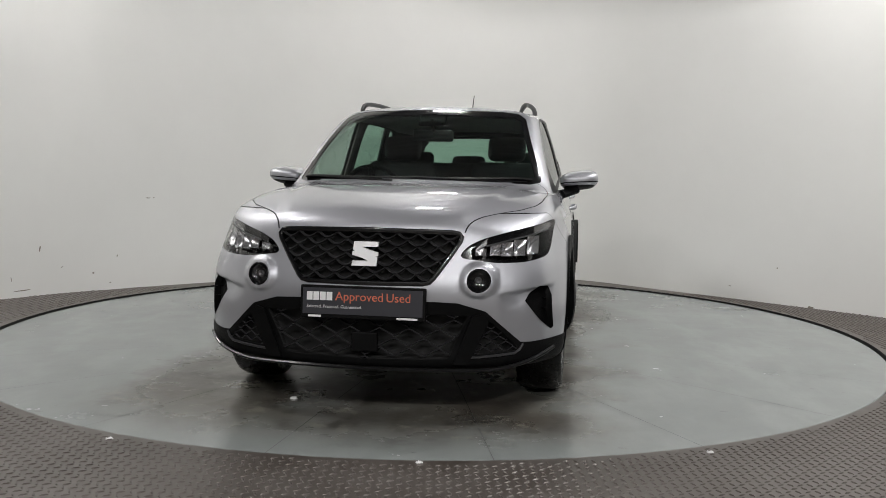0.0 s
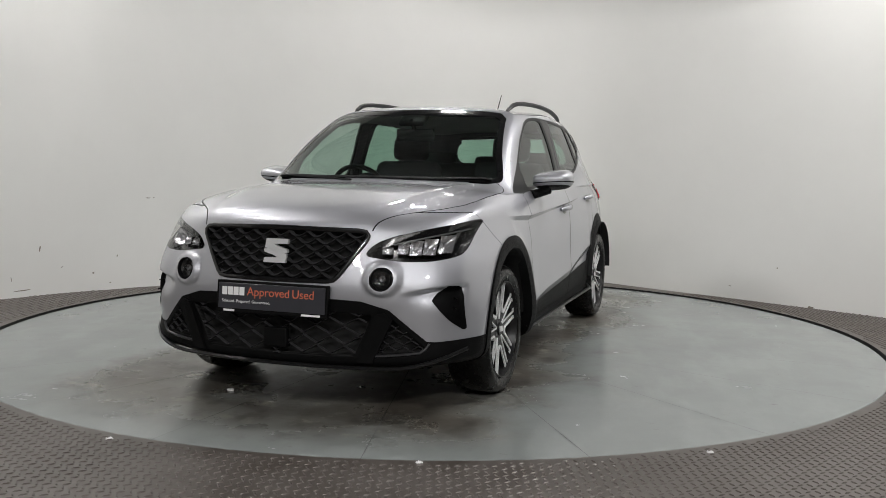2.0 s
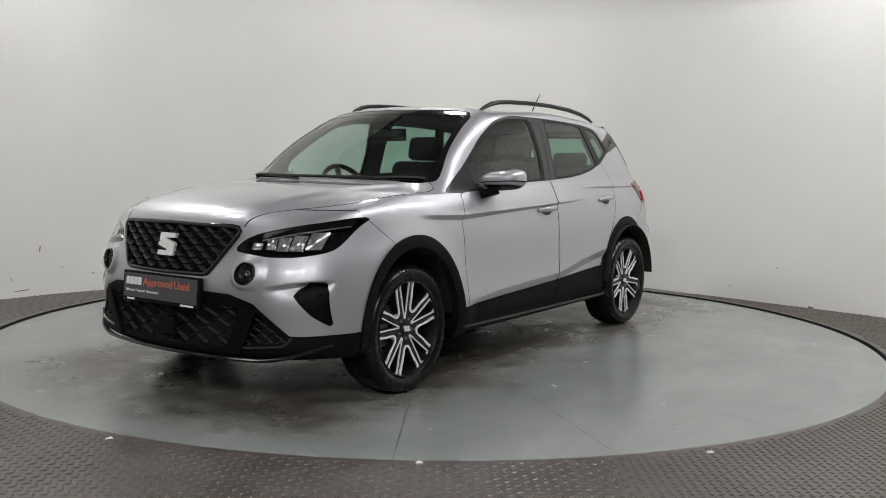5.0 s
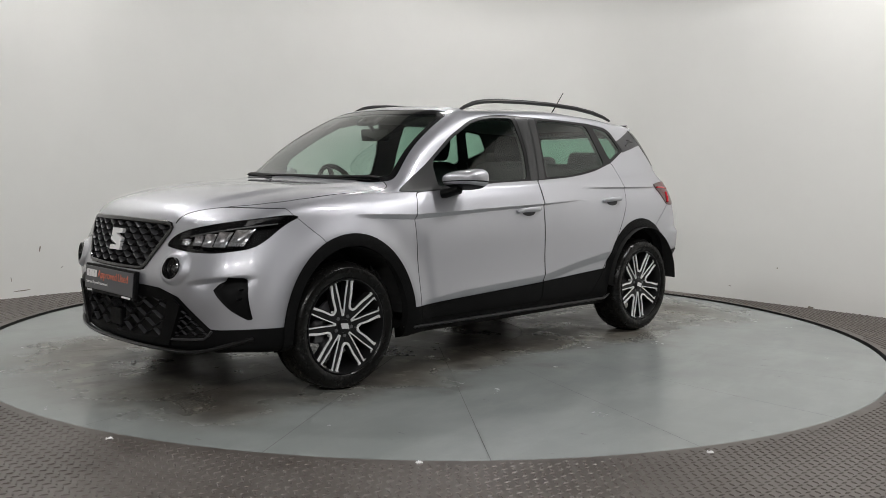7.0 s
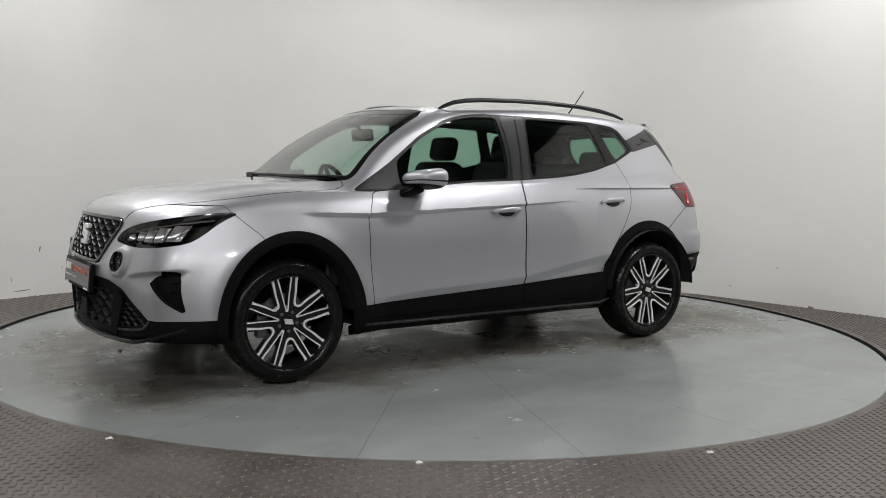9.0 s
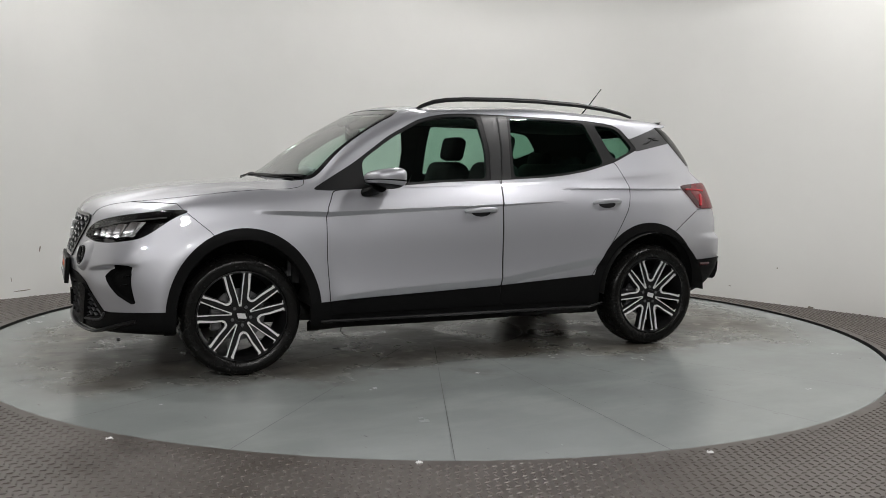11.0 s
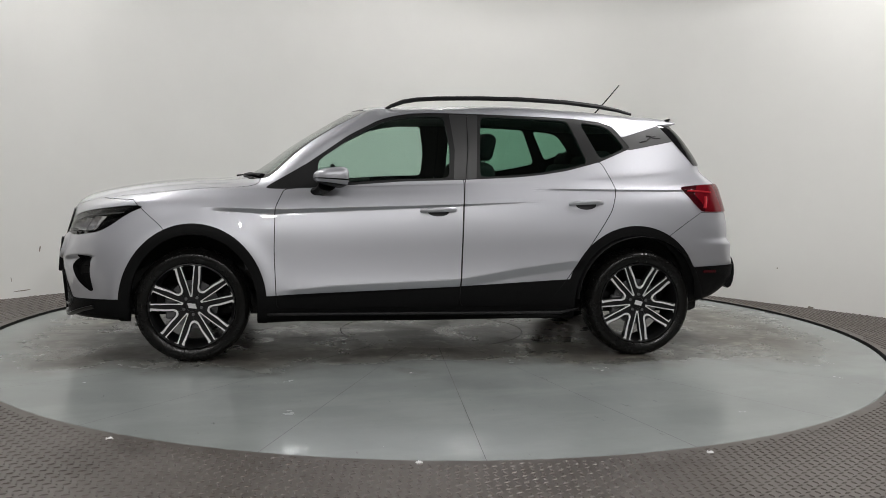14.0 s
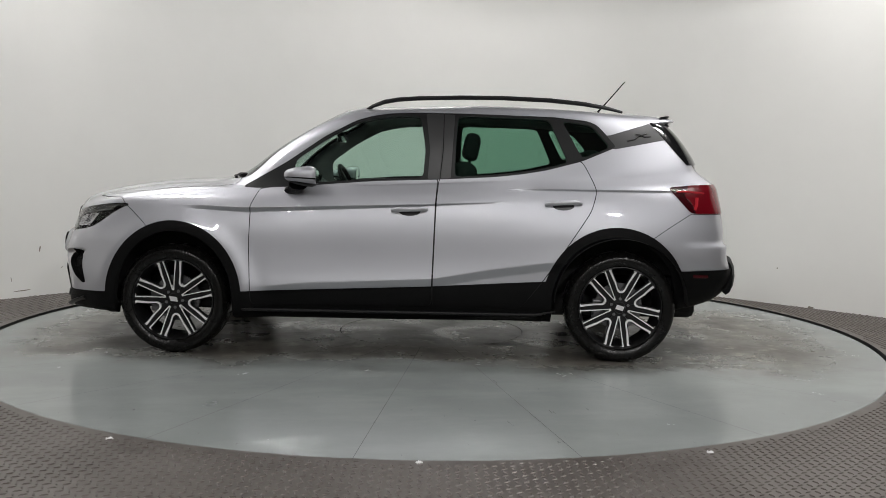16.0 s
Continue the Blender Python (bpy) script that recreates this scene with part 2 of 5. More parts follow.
def platform_mat():
    """Grey-green floor paint with brown stains and scrapes, satin."""
    m = mat("platform_paint", (0.19, 0.207, 0.198), 0.22, 0, 0.0, rvary=0.06, scale=3.0, bump=0.04, bscale=30)
    nt = m.node_tree
    b = nt.nodes["Principled BSDF"]
    tc = nt.nodes.new("ShaderNodeTexCoord")

    def noise_(scale, detail, lo, hi, stretch=None):
        n = nt.nodes.new("ShaderNodeTexNoise")
        n.inputs["Scale"].default_value, n.inputs["Detail"].default_value, n.inputs["Roughness"].default_value = scale, detail, 0.62
        if stretch:
            mp = nt.nodes.new("ShaderNodeMapping")
            mp.inputs["Scale"].default_value = stretch
            nt.links.new(tc.outputs["Object"], mp.inputs["Vector"])
            nt.links.new(mp.outputs[0], n.inputs["Vector"])
        else:
            nt.links.new(tc.outputs["Object"], n.inputs["Vector"])
        r = nt.nodes.new("ShaderNodeMapRange")
        r.inputs["From Min"].default_value, r.inputs["From Max"].default_value = lo, hi
        nt.links.new(n.outputs["Fac"], r.inputs["Value"])
        return r.outputs[0]

    def mix(fac, a, c):
        mx = nt.nodes.new("ShaderNodeMix")
        mx.data_type = "RGBA"
        nt.links.new(fac, mx.inputs["Factor"])
        if isinstance(a, tuple):
            mx.inputs["A"].default_value = (*a, 1)
        else:
            nt.links.new(a, mx.inputs["A"])
        mx.inputs["B"].default_value = (*c, 1)
        return mx.outputs["Result"]

    def mul(a, c):
        q = nt.nodes.new("ShaderNodeMath")
        q.operation = "MULTIPLY"
        nt.links.new(a, q.inputs[0])
        if isinstance(c, float):
            q.inputs[1].default_value = c
        else:
            nt.links.new(c, q.inputs[1])
        return q.outputs[0]
    # the strip along which cars drive on is dirtier than the sides
    def ramp(src, a, c):
        r = nt.nodes.new("ShaderNodeMapRange")
        r.interpolation_type = "SMOOTHSTEP"
        r.inputs["From Min"].default_value, r.inputs["From Max"].default_value = a, c
        nt.links.new(src, r.inputs["Value"])
        return r.outputs[0]
    dot = nt.nodes.new("ShaderNodeVectorMath")
    dot.operation = "DOT_PRODUCT"
    dot.inputs[1].default_value = (0.985, -0.17, 0)
    nt.links.new(tc.outputs["Object"], dot.inputs[0])
    ab = nt.nodes.new("ShaderNodeMath")
    ab.operation = "ABSOLUTE"
    nt.links.new(dot.outputs["Value"], ab.inputs[0])
    wob = nt.nodes.new("ShaderNodeMath")
    wob.operation = "ADD"
    nt.links.new(ab.outputs[0], wob.inputs[0])
    nt.links.new(mul(noise_(1.3, 6, 0.3, 0.7), 0.55), wob.inputs[1])
    ln = nt.nodes.new("ShaderNodeVectorMath")
    ln.operation = "LENGTH"
    nt.links.new(tc.outputs["Object"], ln.inputs[0])
    strip = mul(ramp(wob.outputs[0], 1.65, 1.05), ramp(ln.outputs["Value"], 2.8, 2.2))
    col = mix(noise_(0.9, 6, 0.35, 0.7), (0.232, 0.250, 0.244), (0.188, 0.205, 0.200))
    col = mix(mul(noise_(3.2, 9, 0.48, 0.66, (1.0, 0.35, 1.0)), 0.35), col, (0.29, 0.31, 0.30))
    col = mix(mul(mul(noise_(1.1, 9, 0.22, 0.46), strip), 0.9), col, (0.115, 0.107, 0.088))
    col = mix(mul(mul(noise_(1.9, 10, 0.42, 0.60), strip), 0.75), col, (0.055, 0.045, 0.036))
    col = mix(mul(mul(noise_(4.5, 10, 0.54, 0.64), strip), 0.75), col, (0.030, 0.025, 0.022))
    col = mix(mul(mul(noise_(7.0, 9, 0.57, 0.66), strip), 0.8), col, (0.27, 0.26, 0.22))
    col = mix(mul(noise_(22, 6, 0.67, 0.72, (0.25, 1.0, 1.0)), 0.6), col, (0.08, 0.075, 0.07))
    col = mix(mul(noise_(30, 4, 0.73, 0.76), 0.8), col, (0.06, 0.055, 0.05))
    rr = nt.nodes.new("ShaderNodeMath")
    rr.operation = "MULTIPLY_ADD"
    nt.links.new(mul(strip, noise_(2.2, 7, 0.35, 0.6)), rr.inputs[0])
    rr.inputs[1].default_value = 0.16
    nt.links.new(b.inputs["Roughness"].links[0].from_socket, rr.inputs[2])
    nt.links.new(rr.outputs[0], b.inputs["Roughness"])
    nt.links.new(col, b.inputs["Base Color"])
    return m


PLATFORM = platform_mat()
SEAM = mat("seam_dirt", (0.05, 0.052, 0.05), 0.7, vary=0.5, scale=6)


def build_platform():
    e = new("turntable")
    tagged(e, "round grey-green painted steel turntable, scuffed and stained", "turntable")
    seg = 200
    bm = bmesh.new()
    add_lathe(bm, [(0.615, -0.03), (0.615, 0.0), (R_PLAT - 0.006, 0.0), (R_PLAT, -0.005), (R_PLAT, -0.14)], seg)
    part("deck", bm, PLATFORM, e)
    bm = bmesh.new()
    r = add_lathe(bm, [(0.607, -0.03), (0.607, -0.001), (0.3, -0.001), (0.02, -0.001)], 96)
    bm.faces.new(r[-1])
    part("centre_plate", bm, PLATFORM, e, "stained round centre cover")
    bm = bmesh.new()
    for k in range(20):
        a = radians(18 * k + 5)
        c, s = math.cos(a), math.sin(a)
        p = [(0.62, -0.0015), (2.806, -0.0015), (2.806, 0.0015), (0.62, 0.0015)]
        vs = [bm.verts.new((c * q - s * w, s * q + c * w, 0.0012)) for q, w in p]
        bm.faces.new(vs)
    part("seam", bm, SEAM, e, "thin dark joints between the deck plates")
    return e


build_hall()
build_lamps()
TURN = build_platform()

# ---- the car: x forward, y to its left, z up, origin on the ground midway between the axles ----
AXLE, HUB_Z, HUB_Y = 1.286, 0.313, 0.800
CAR = new("car")
tagged(CAR, "silver compact SUV with black lower cladding and roof rails", "car")


def keyed(xs, vs, x):
    return np.interp(x, xs, vs)


def ring(xf, bow, wf, zf, corner, xs, ys, zs, rcorner, xr, rbow, wr, zr):
    """One level line of the left half, from the nose's middle round the flank to the tail's middle: 15 points."""
    out = []
    for k in (0.0, 0.36, 0.68, 1.0):
        out.append((xf - bow * k ** 2.6, wf * k, zf[0] + (zf[1] - zf[0]) * k * k))
    out.append(corner)
    for k in range(6):
        t = k / 5
        x = xs[0] + (xs[1] - xs[0]) * t
        out.append((x, np.interp(t, (0, 0.2, 0.55, 1), (ys[0], (ys[0] + 2 * ys[1]) / 3, ys[1], ys[2])), np.interp(t, (0, 0.5, 1), zs)))
    out.append(rcorner)
    for k in (1.0, 0.55, 0.0):
        out.append((xr + rbow * k ** 2.4, wr * k, zr[1] * k * k + zr[0] * (1 - k * k)))
    return out


AX = (AXLE, -AXLE)
CAGE = [
    ring(1.98, 0.14, 0.62, (0.225, 0.235), (1.70, 0.74, 0.235), AX, (0.76, 0.76, 0.76), (0.22, 0.215, 0.225), (-1.66, 0.68, 0.308), -1.88, 0.12, 0.56, (0.335, 0.325)),
    ring(2.065, 0.13, 0.66, (0.245, 0.255), (1.74, 0.80, 0.265), AX, (0.825, 0.825, 0.825), (0.25, 0.25, 0.25), (-1.72, 0.735, 0.330), -1.955, 0.10, 0.60, (0.360, 0.345)),
    ring(2.065, 0.12, 0.66, (0.34, 0.34), (1.735, 0.815, 0.345), AX, (0.85, 0.852, 0.85), (0.36, 0.37, 0.38), (-1.765, 0.765, 0.43), -2.01, 0.075, 0.63, (0.44, 0.435)),
    ring(2.08, 0.125, 0.665, (0.45, 0.44), (1.745, 0.818, 0.45), AX, (0.848, 0.846, 0.85), (0.47, 0.48, 0.50), (-1.775, 0.78, 0.51), -2.015, 0.075, 0.64, (0.50, 0.50)),
    ring(2.095, 0.13, 0.665, (0.55, 0.54), (1.755, 0.81, 0.56), AX, (0.842, 0.842, 0.848), (0.59, 0.60, 0.62), (-1.765, 0.80, 0.61), -1.950, 0.06, 0.66, (0.60, 0.60)),
    ring(2.085, 0.135, 0.66, (0.63, 0.63), (1.75, 0.795, 0.66), AX, (0.836, 0.842, 0.842), (0.70, 0.71, 0.73), (-1.76, 0.785, 0.74), -1.945, 0.05, 0.66, (0.73, 0.73)),
    ring(2.055, 0.14, 0.64, (0.735, 0.725), (1.72, 0.77, 0.755), AX, (0.822, 0.834, 0.824), (0.79, 0.81, 0.84), (-1.735, 0.765, 0.86), -1.925, 0.05, 0.65, (0.86, 0.86)),
    ring(2.032, 0.155, 0.62, (0.825, 0.815), (1.66, 0.755, 0.852), AX, (0.80, 0.818, 0.80), (0.865, 0.885, 0.92), (-1.70, 0.735, 0.95), -1.915, 0.06, 0.63, (0.95, 0.95)),
    ring(1.965, 0.16, 0.59, (0.893, 0.882), (1.60, 0.735, 0.902), (AXLE, -1.27), (0.775, 0.80, 0.775), (0.91, 0.935, 0.975), (-1.67, 0.705, 1.00), -1.895, 0.06, 0.61, (1.015, 1.01)),
    ring(1.70, 0.12, 0.58, (0.956, 0.946), (1.42, 0.715, 0.942), (1.18, -1.26), (0.752, 0.785, 0.757), (0.94, 0.965, 1.015), (-1.645, 0.685, 1.045), -1.845, 0.065, 0.59, (1.065, 1.055)),
    ring(1.36, 0.10, 0.585, (0.997, 0.986), (1.15, 0.705, 0.972), (0.98, -1.25), (0.742, 0.77, 0.742), (0.965, 0.995, 1.05), (-1.62, 0.668, 1.085), -1.80, 0.065, 0.575, (1.105, 1.095)),
    ring(1.05, 0.09, 0.60, (1.022, 1.018), (0.89, 0.705, 0.992), (0.79, -1.24), (0.735, 0.755, 0.727), (0.985, 1.03, 1.085), (-1.60, 0.648, 1.13), -1.79, 0.065, 0.56, (1.15, 1.14)),
    ring(0.80, 0.055, 0.57, (1.19, 1.178), (0.695, 0.662, 1.155), (0.56, -1.20), (0.680, 0.705, 0.665), (1.15, 1.19, 1.205), (-1.53, 0.602, 1.235), -1.72, 0.06, 0.53, (1.255, 1.245)),
    ring(0.535, 0.06, 0.545, (1.355, 1.34), (0.425, 0.618, 1.315), (0.28, -1.15), (0.632, 0.650, 0.61), (1.325, 1.35, 1.345), (-1.43, 0.56, 1.345), -1.61, 0.05, 0.50, (1.365, 1.36)),
    ring(0.36, 0.09, 0.51, (1.447, 1.43), (0.235, 0.57, 1.408), (0.12, -1.11), (0.590, 0.603, 0.56), (1.413, 1.435, 1.42), (-1.33, 0.52, 1.405), -1.50, 0.06, 0.46, (1.425, 1.415)),
    ring(0.22, 0.07, 0.40, (1.466, 1.452), (0.12, 0.46, 1.44), (0.03, -1.04), (0.48, 0.49, 0.46), (1.445, 1.468, 1.445), (-1.24, 0.42, 1.432), -1.41, 0.05, 0.37, (1.44, 1.435)),
    ring(0.10, 0.05, 0.20, (1.474, 1.468), (0.02, 0.24, 1.466), (-0.05, -0.95), (0.25, 0.25, 0.25), (1.469, 1.481, 1.462), (-1.12, 0.22, 1.452), -1.28, 0.03, 0.20, (1.455, 1.452)),
    ring(0.02, 0.03, 0.0, (1.477, 1.477), (-0.04, 0.0, 1.477), (-0.1, -0.9), (0.0, 0.0, 0.0), (1.477, 1.485, 1.466), (-1.0, 0.0, 1.460), -1.14, 0.02, 0.0, (1.460, 1.460)),
]


def bspline_rows(C, counts, first, last):
    """Cubic B-spline along axis 0 with ghost rows, tightened so that it nearly meets its cage."""
    def ev(D, ts):
        P = np.concatenate([first(D)[None], D, last(D)[None]])
        i = np.minimum(ts.astype(int), len(D) - 2)
        u = (ts - i)[:, None, None]
        b0, b1, b2, b3 = (1 - u) ** 3 / 6, (3 * u ** 3 - 6 * u ** 2 + 4) / 6, (-3 * u ** 3 + 3 * u ** 2 + 3 * u + 1) / 6, u ** 3 / 6
        return b0 * P[i] + b1 * P[i + 1] + b2 * P[i + 2] + b3 * P[i + 3]
    D = C.copy()
    at = np.arange(len(C)).astype(float)
    for _ in range(3):
        D = D + 0.8 * (C - ev(D, at))
    ts = np.concatenate([i + np.arange(n) / n for i, n in enumerate(counts)] + [[len(C) - 1.0]])
    return ev(D, ts)


MIR = np.array([1, -1, 1.0])


def body_grid():
    C = np.array(CAGE, float)
    chord = np.linalg.norm(np.diff(C[3:10], axis=1), axis=2).mean(0)
    nu = [max(6, int(c / 0.0125)) for c in chord]
    nv = [6, 12, 18, 18, 18, 18, 18, 18, 16, 14, 12, 9, 14, 14, 10, 7, 5]
    G = bspline_rows(C, nv, lambda D: 2 * D[0] - D[1], lambda D: D[-2] * MIR)
    G = np.swapaxes(bspline_rows(np.swapaxes(G, 0, 1).copy(), nu, lambda D: D[1] * MIR, lambda D: D[-2] * MIR), 0, 1)
    return G


def shape_creases(G):
    x, y, z = G[..., 0], G[..., 1], G[..., 2]
    # the body narrows to the rear
    y = y * (1 - 0.024 * np.clip(0.9 - x, 0, 3) * (1 - 0.6 * sstep(0.95, 1.3, z)))
    # shoulder line: a narrow facet leans inwards below it, then the flank swells out again
    fade = sstep(1.24, 1.05, x) * sstep(-0.72, -0.25, x) * (y > 0.6)
    c = keyed((-0.6, -0.16, 0.84, 1.2), (0.905, 0.886, 0.852, 0.862), x)
    h = keyed((-0.7, -0.2, 0.84, 1.24), (0.006, 0.013, 0.028, 0.020), x)
    for edge in (c, c - h):
        z = np.where((np.abs(z - edge) < 0.003) & (fade > 0.02), edge, z)
    d = z - c
    y = y + fade * (0.010 * np.exp(-np.abs(d) / 0.06) - 0.85 * h * np.clip(-d / h, 0, 1) * np.exp(-np.clip(-d - h, 0, 1) / 0.16))
    # rear shoulder
    fade = sstep(-0.62, -0.95, x) * sstep(-1.66, -1.5, x) * (y > 0.55)
    c, h = 0.982 + 0 * x, 0.012
    for edge in (c, c - h):
        z = np.where((np.abs(z - edge) < 0.003) & (fade > 0.02), edge, z)
    d = z - c
    y = y + fade * (0.007 * np.exp(-np.abs(d) / 0.05) - 0.85 * h * np.clip(-d / h, 0, 1) * np.exp(-np.clip(-d - h, 0, 1) / 0.12))
    # low door crease, rising to the rear: the door tucks in below it
    fade = sstep(0.84, 0.70, x) * sstep(-0.98, -0.86, x) * (y > 0.6)
    c = keyed((-0.87, -0.55, -0.21, 0.51, 0.81), (0.565, 0.52, 0.462, 0.428, 0.40), x)
    z = np.where((np.abs(z - c) < 0.003) & (fade > 0.02), c, z)
    d = z - c
    y = y + fade * (0.008 * np.exp(-np.abs(d) / 0.12) - 0.42 * np.clip(-d, 0, 0.05))
    # bonnet: a raised middle bounded by two creases that run apart to the screen pillars
    yl = keyed((1.0, 1.5, 2.0), (0.56, 0.50, 0.40), x)
    on_hood = sstep(0.80, 0.90, z) * sstep(1.0, 1.12, x) * sstep(2.03, 1.93, x)
    z = z + on_hood * 0.010 * sstep(0.05, -0.03, np.abs(y) - yl)
    # wheel-arch flare
    for ax in (AXLE, -AXLE):
        r = np.hypot((x - ax), (z - HUB_Z))
        y = y + (0.014 if ax > 0 else 0.003) * np.exp(-((r - 0.43) / 0.07) ** 2) * sstep(0.6, 0.7, y)
    # the tail tucks in behind the rear wheels
    y = y * (1 - 0.022 * sstep(-1.35, -1.62, x) * sstep(0.80, 0.5, z))
    # step across the rear bumper
    step = sstep(0.70, 0.655, z) * sstep(-1.60, -1.82, x)
    x = x - 0.026 * step * sstep(0.47, 0.56, z)
    y = y + 0.010 * step * (y > 0.5) * sstep(0.47, 0.56, z)
    # roof spoiler lip
    lip = sstep(-1.36, -1.5, x) * sstep(1.35, 1.40, z)
    x = x - 0.15 * lip * sstep(1.36, 1.42, z)
    z = z - 0.014 * lip
    # recess towards the side vents, and pods round the fog lamps
    q = np.hypot((y - 0.486), (z - 0.622))
    x = x + (x > 1.7) * 0.020 * sstep(0.082, 0.060, q)
    d = z - keyed((0.54, 0.70, 0.78), (0.560, 0.590, 0.60), y)
    x = x - (x > 1.7) * sstep(0.555, 0.66, y) * sstep(0.80, 0.76, y) * (d < 0) * 0.040 * sstep(0, -0.022, d) * np.exp(np.clip(d + 0.022, -1, 0) / 0.05)
    return np.stack([x, y, z], -1)


class Shell:
    """The left half of the body skin; regions are cut out of it along outlines."""

    def __init__(self, G):
        nv, nu = G.shape[:2]
        self.v = G.reshape(-1, 3)
        idx = np.arange(nv * nu).reshape(nv, nu)
        q = np.stack([idx[:-1, :-1], idx[:-1, 1:], idx[1:, 1:], idx[1:, :-1]], -1).reshape(-1, 4)
        fn = np.cross(self.v[q[:, 2]] - self.v[q[:, 0]], self.v[q[:, 3]] - self.v[q[:, 1]])
        n = np.zeros_like(self.v)
        for k in range(4):
            np.add.at(n, q[:, k], fn)
        n[np.abs(self.v[:, 1]) < 1e-4, 1] = 0
        self.n = n / (np.linalg.norm(n, axis=-1, keepdims=True) + 1e-12)
        c, nn = self.v[q].mean(1), self.n[q].mean(1)
        if (nn * (c - np.array([0, 0, 0.6]))).sum() < 0:
            self.n = -self.n
            q = q[:, ::-1]
        self.w = 12
        self.f = np.concatenate([q, np.repeat(q[:, -1:], self.w - 4, 1)], 1)
        self.k = np.full(len(self.f), 4)
        self.lab = np.array(["paint"] * len(self.f), dtype="<U16")

    def centres(self):
        return self.v[self.f[:, :4]].mean(1)

    def cut(self, dist, inside, among=("paint",), where=None):
        """Cut the skin at dist = 0 (an array per vertex, negative inside) and name the inner faces."""
        d = np.where(np.abs(dist) < 1e-5, 1e-5, dist)
        ok = np.isin(self.lab, among)
        if where is not None:
            ok &= where(self.centres())
        dd = d[self.f]
        lo, hi = dd.min(1), dd.max(1)
        self.lab[ok & (hi < 0)] = inside
        mixed = np.nonzero(ok & (lo < 0) & (hi > 0))[0]
        made, nv, nn, fa, ka, la = {}, [], [], [], [], []
        base = len(self.v)

        def cross(a, b):
            key = (a, b) if a < b else (b, a)
            if key not in made:
                t = d[a] / (d[a] - d[b])
                made[key] = base + len(nv)
                nv.append(self.v[a] + t * (self.v[b] - self.v[a]))
                m = self.n[a] + t * (self.n[b] - self.n[a])
                nn.append(m / (np.linalg.norm(m) + 1e-12))
            return made[key]
        for i in mixed:
            f = [int(q) for q in self.f[i, :self.k[i]]]
            ins, out = [], []
            for a, b in zip(f, f[1:] + f[:1]):
                (ins if d[a] < 0 else out).append(a)
                if (d[a] < 0) != (d[b] < 0):
                    c = cross(a, b)
                    ins.append(c)
                    out.append(c)
            for poly, l in ((ins, inside), (out, self.lab[i])):
                if len(poly) >= 3:
                    poly = poly[:self.w]
                    fa.append(poly + [poly[-1]] * (self.w - len(poly)))
                    ka.append(len(poly))
                    la.append(l)
        if len(mixed):
            keep = np.ones(len(self.f), bool)
            keep[mixed] = False
            self.f = np.concatenate([self.f[keep], np.array(fa)])
            self.k = np.concatenate([self.k[keep], ka])
            self.lab = np.concatenate([self.lab[keep], np.array(la, dtype="<U16")])
            self.v = np.concatenate([self.v, nv])
            self.n = np.concatenate([self.n, nn])

    def take(self, labels):
        labels = (labels,) if isinstance(labels, str) else labels
        ids = np.nonzero(np.isin(self.lab, labels))[0]
        faces = [tuple(int(q) for q in self.f[i, :self.k[i]]) for i in ids]
        used = sorted({q for f in faces for q in f})
        at = {q: i for i, q in enumerate(used)}
        return self.v[used], self.n[used], [tuple(at[q] for q in f) for f in faces]


def poly_dist(P, poly):
    """Signed distance of 2D points to a closed outline, negative inside."""
    A = np.array(poly, float)
    B = np.roll(A, -1, 0)
    best = np.full(len(P), 1e9)
    odd = np.zeros(len(P), bool)
    for a, b in zip(A, B):
        e = b - a
        t = np.clip(((P - a) @ e) / (e @ e + 1e-15), 0, 1)
        best = np.minimum(best, np.hypot(*(P - a - t[:, None] * e).T))
        c = (a[1] > P[:, 1]) != (b[1] > P[:, 1])
        with np.errstate(divide="ignore", invalid="ignore"):
            xi = (b[0] - a[0]) * (P[:, 1] - a[1]) / (b[1] - a[1]) + a[0]
        odd ^= c & (P[:, 0] < xi)
    return np.where(odd, -best, best)


def smooth_poly(poly, n=5):
    """Round an outline a little: corner cutting twice."""
    p = [np.array(q, float) for q in poly]
    for _ in range(2):
        out = []
        for a, b in zip(p, p[1:] + p[:1]):
            L = np.linalg.norm(b - a) + 1e-9
            k = min(0.25, 0.016 / L)
            out += [a + k * (b - a), b - k * (b - a)]
        p = out
    return [tuple(q) for q in p]


def loose(F, n):
    """The connected pieces of a face list."""
    root = list(range(n))

    def find(a):
        while root[a] != a:
            root[a] = root[root[a]]
            a = root[a]
        return a
    for f in F:
        for q in f[1:]:
            root[find(f[0])] = find(q)
    out = {}
    for f in F:
        out.setdefault(find(f[0]), []).append(f)
    return list(out.values())


def put_pieces(sh, labels, name, material, lift=0.0, label="", least=12):
    """Like put_skin, with each loose piece an object of its own, on both sides."""
    V, N, F = sh.take(labels)
    V = V + N * lift
    for fs in loose(F, len(V)):
        if len(fs) < least:
            continue
        ids = sorted({q for f in fs for q in f})
        at = {q: i for i, q in enumerate(ids)}
        fs = [tuple(at[q] for q in f) for f in fs]
        v, n = V[ids], N[ids]
        link_mesh(name, v, fs, material, CAR, label, normals=n)
        link_mesh(name, v * MIR, [f[::-1] for f in fs], material, CAR, label, normals=n * MIR)


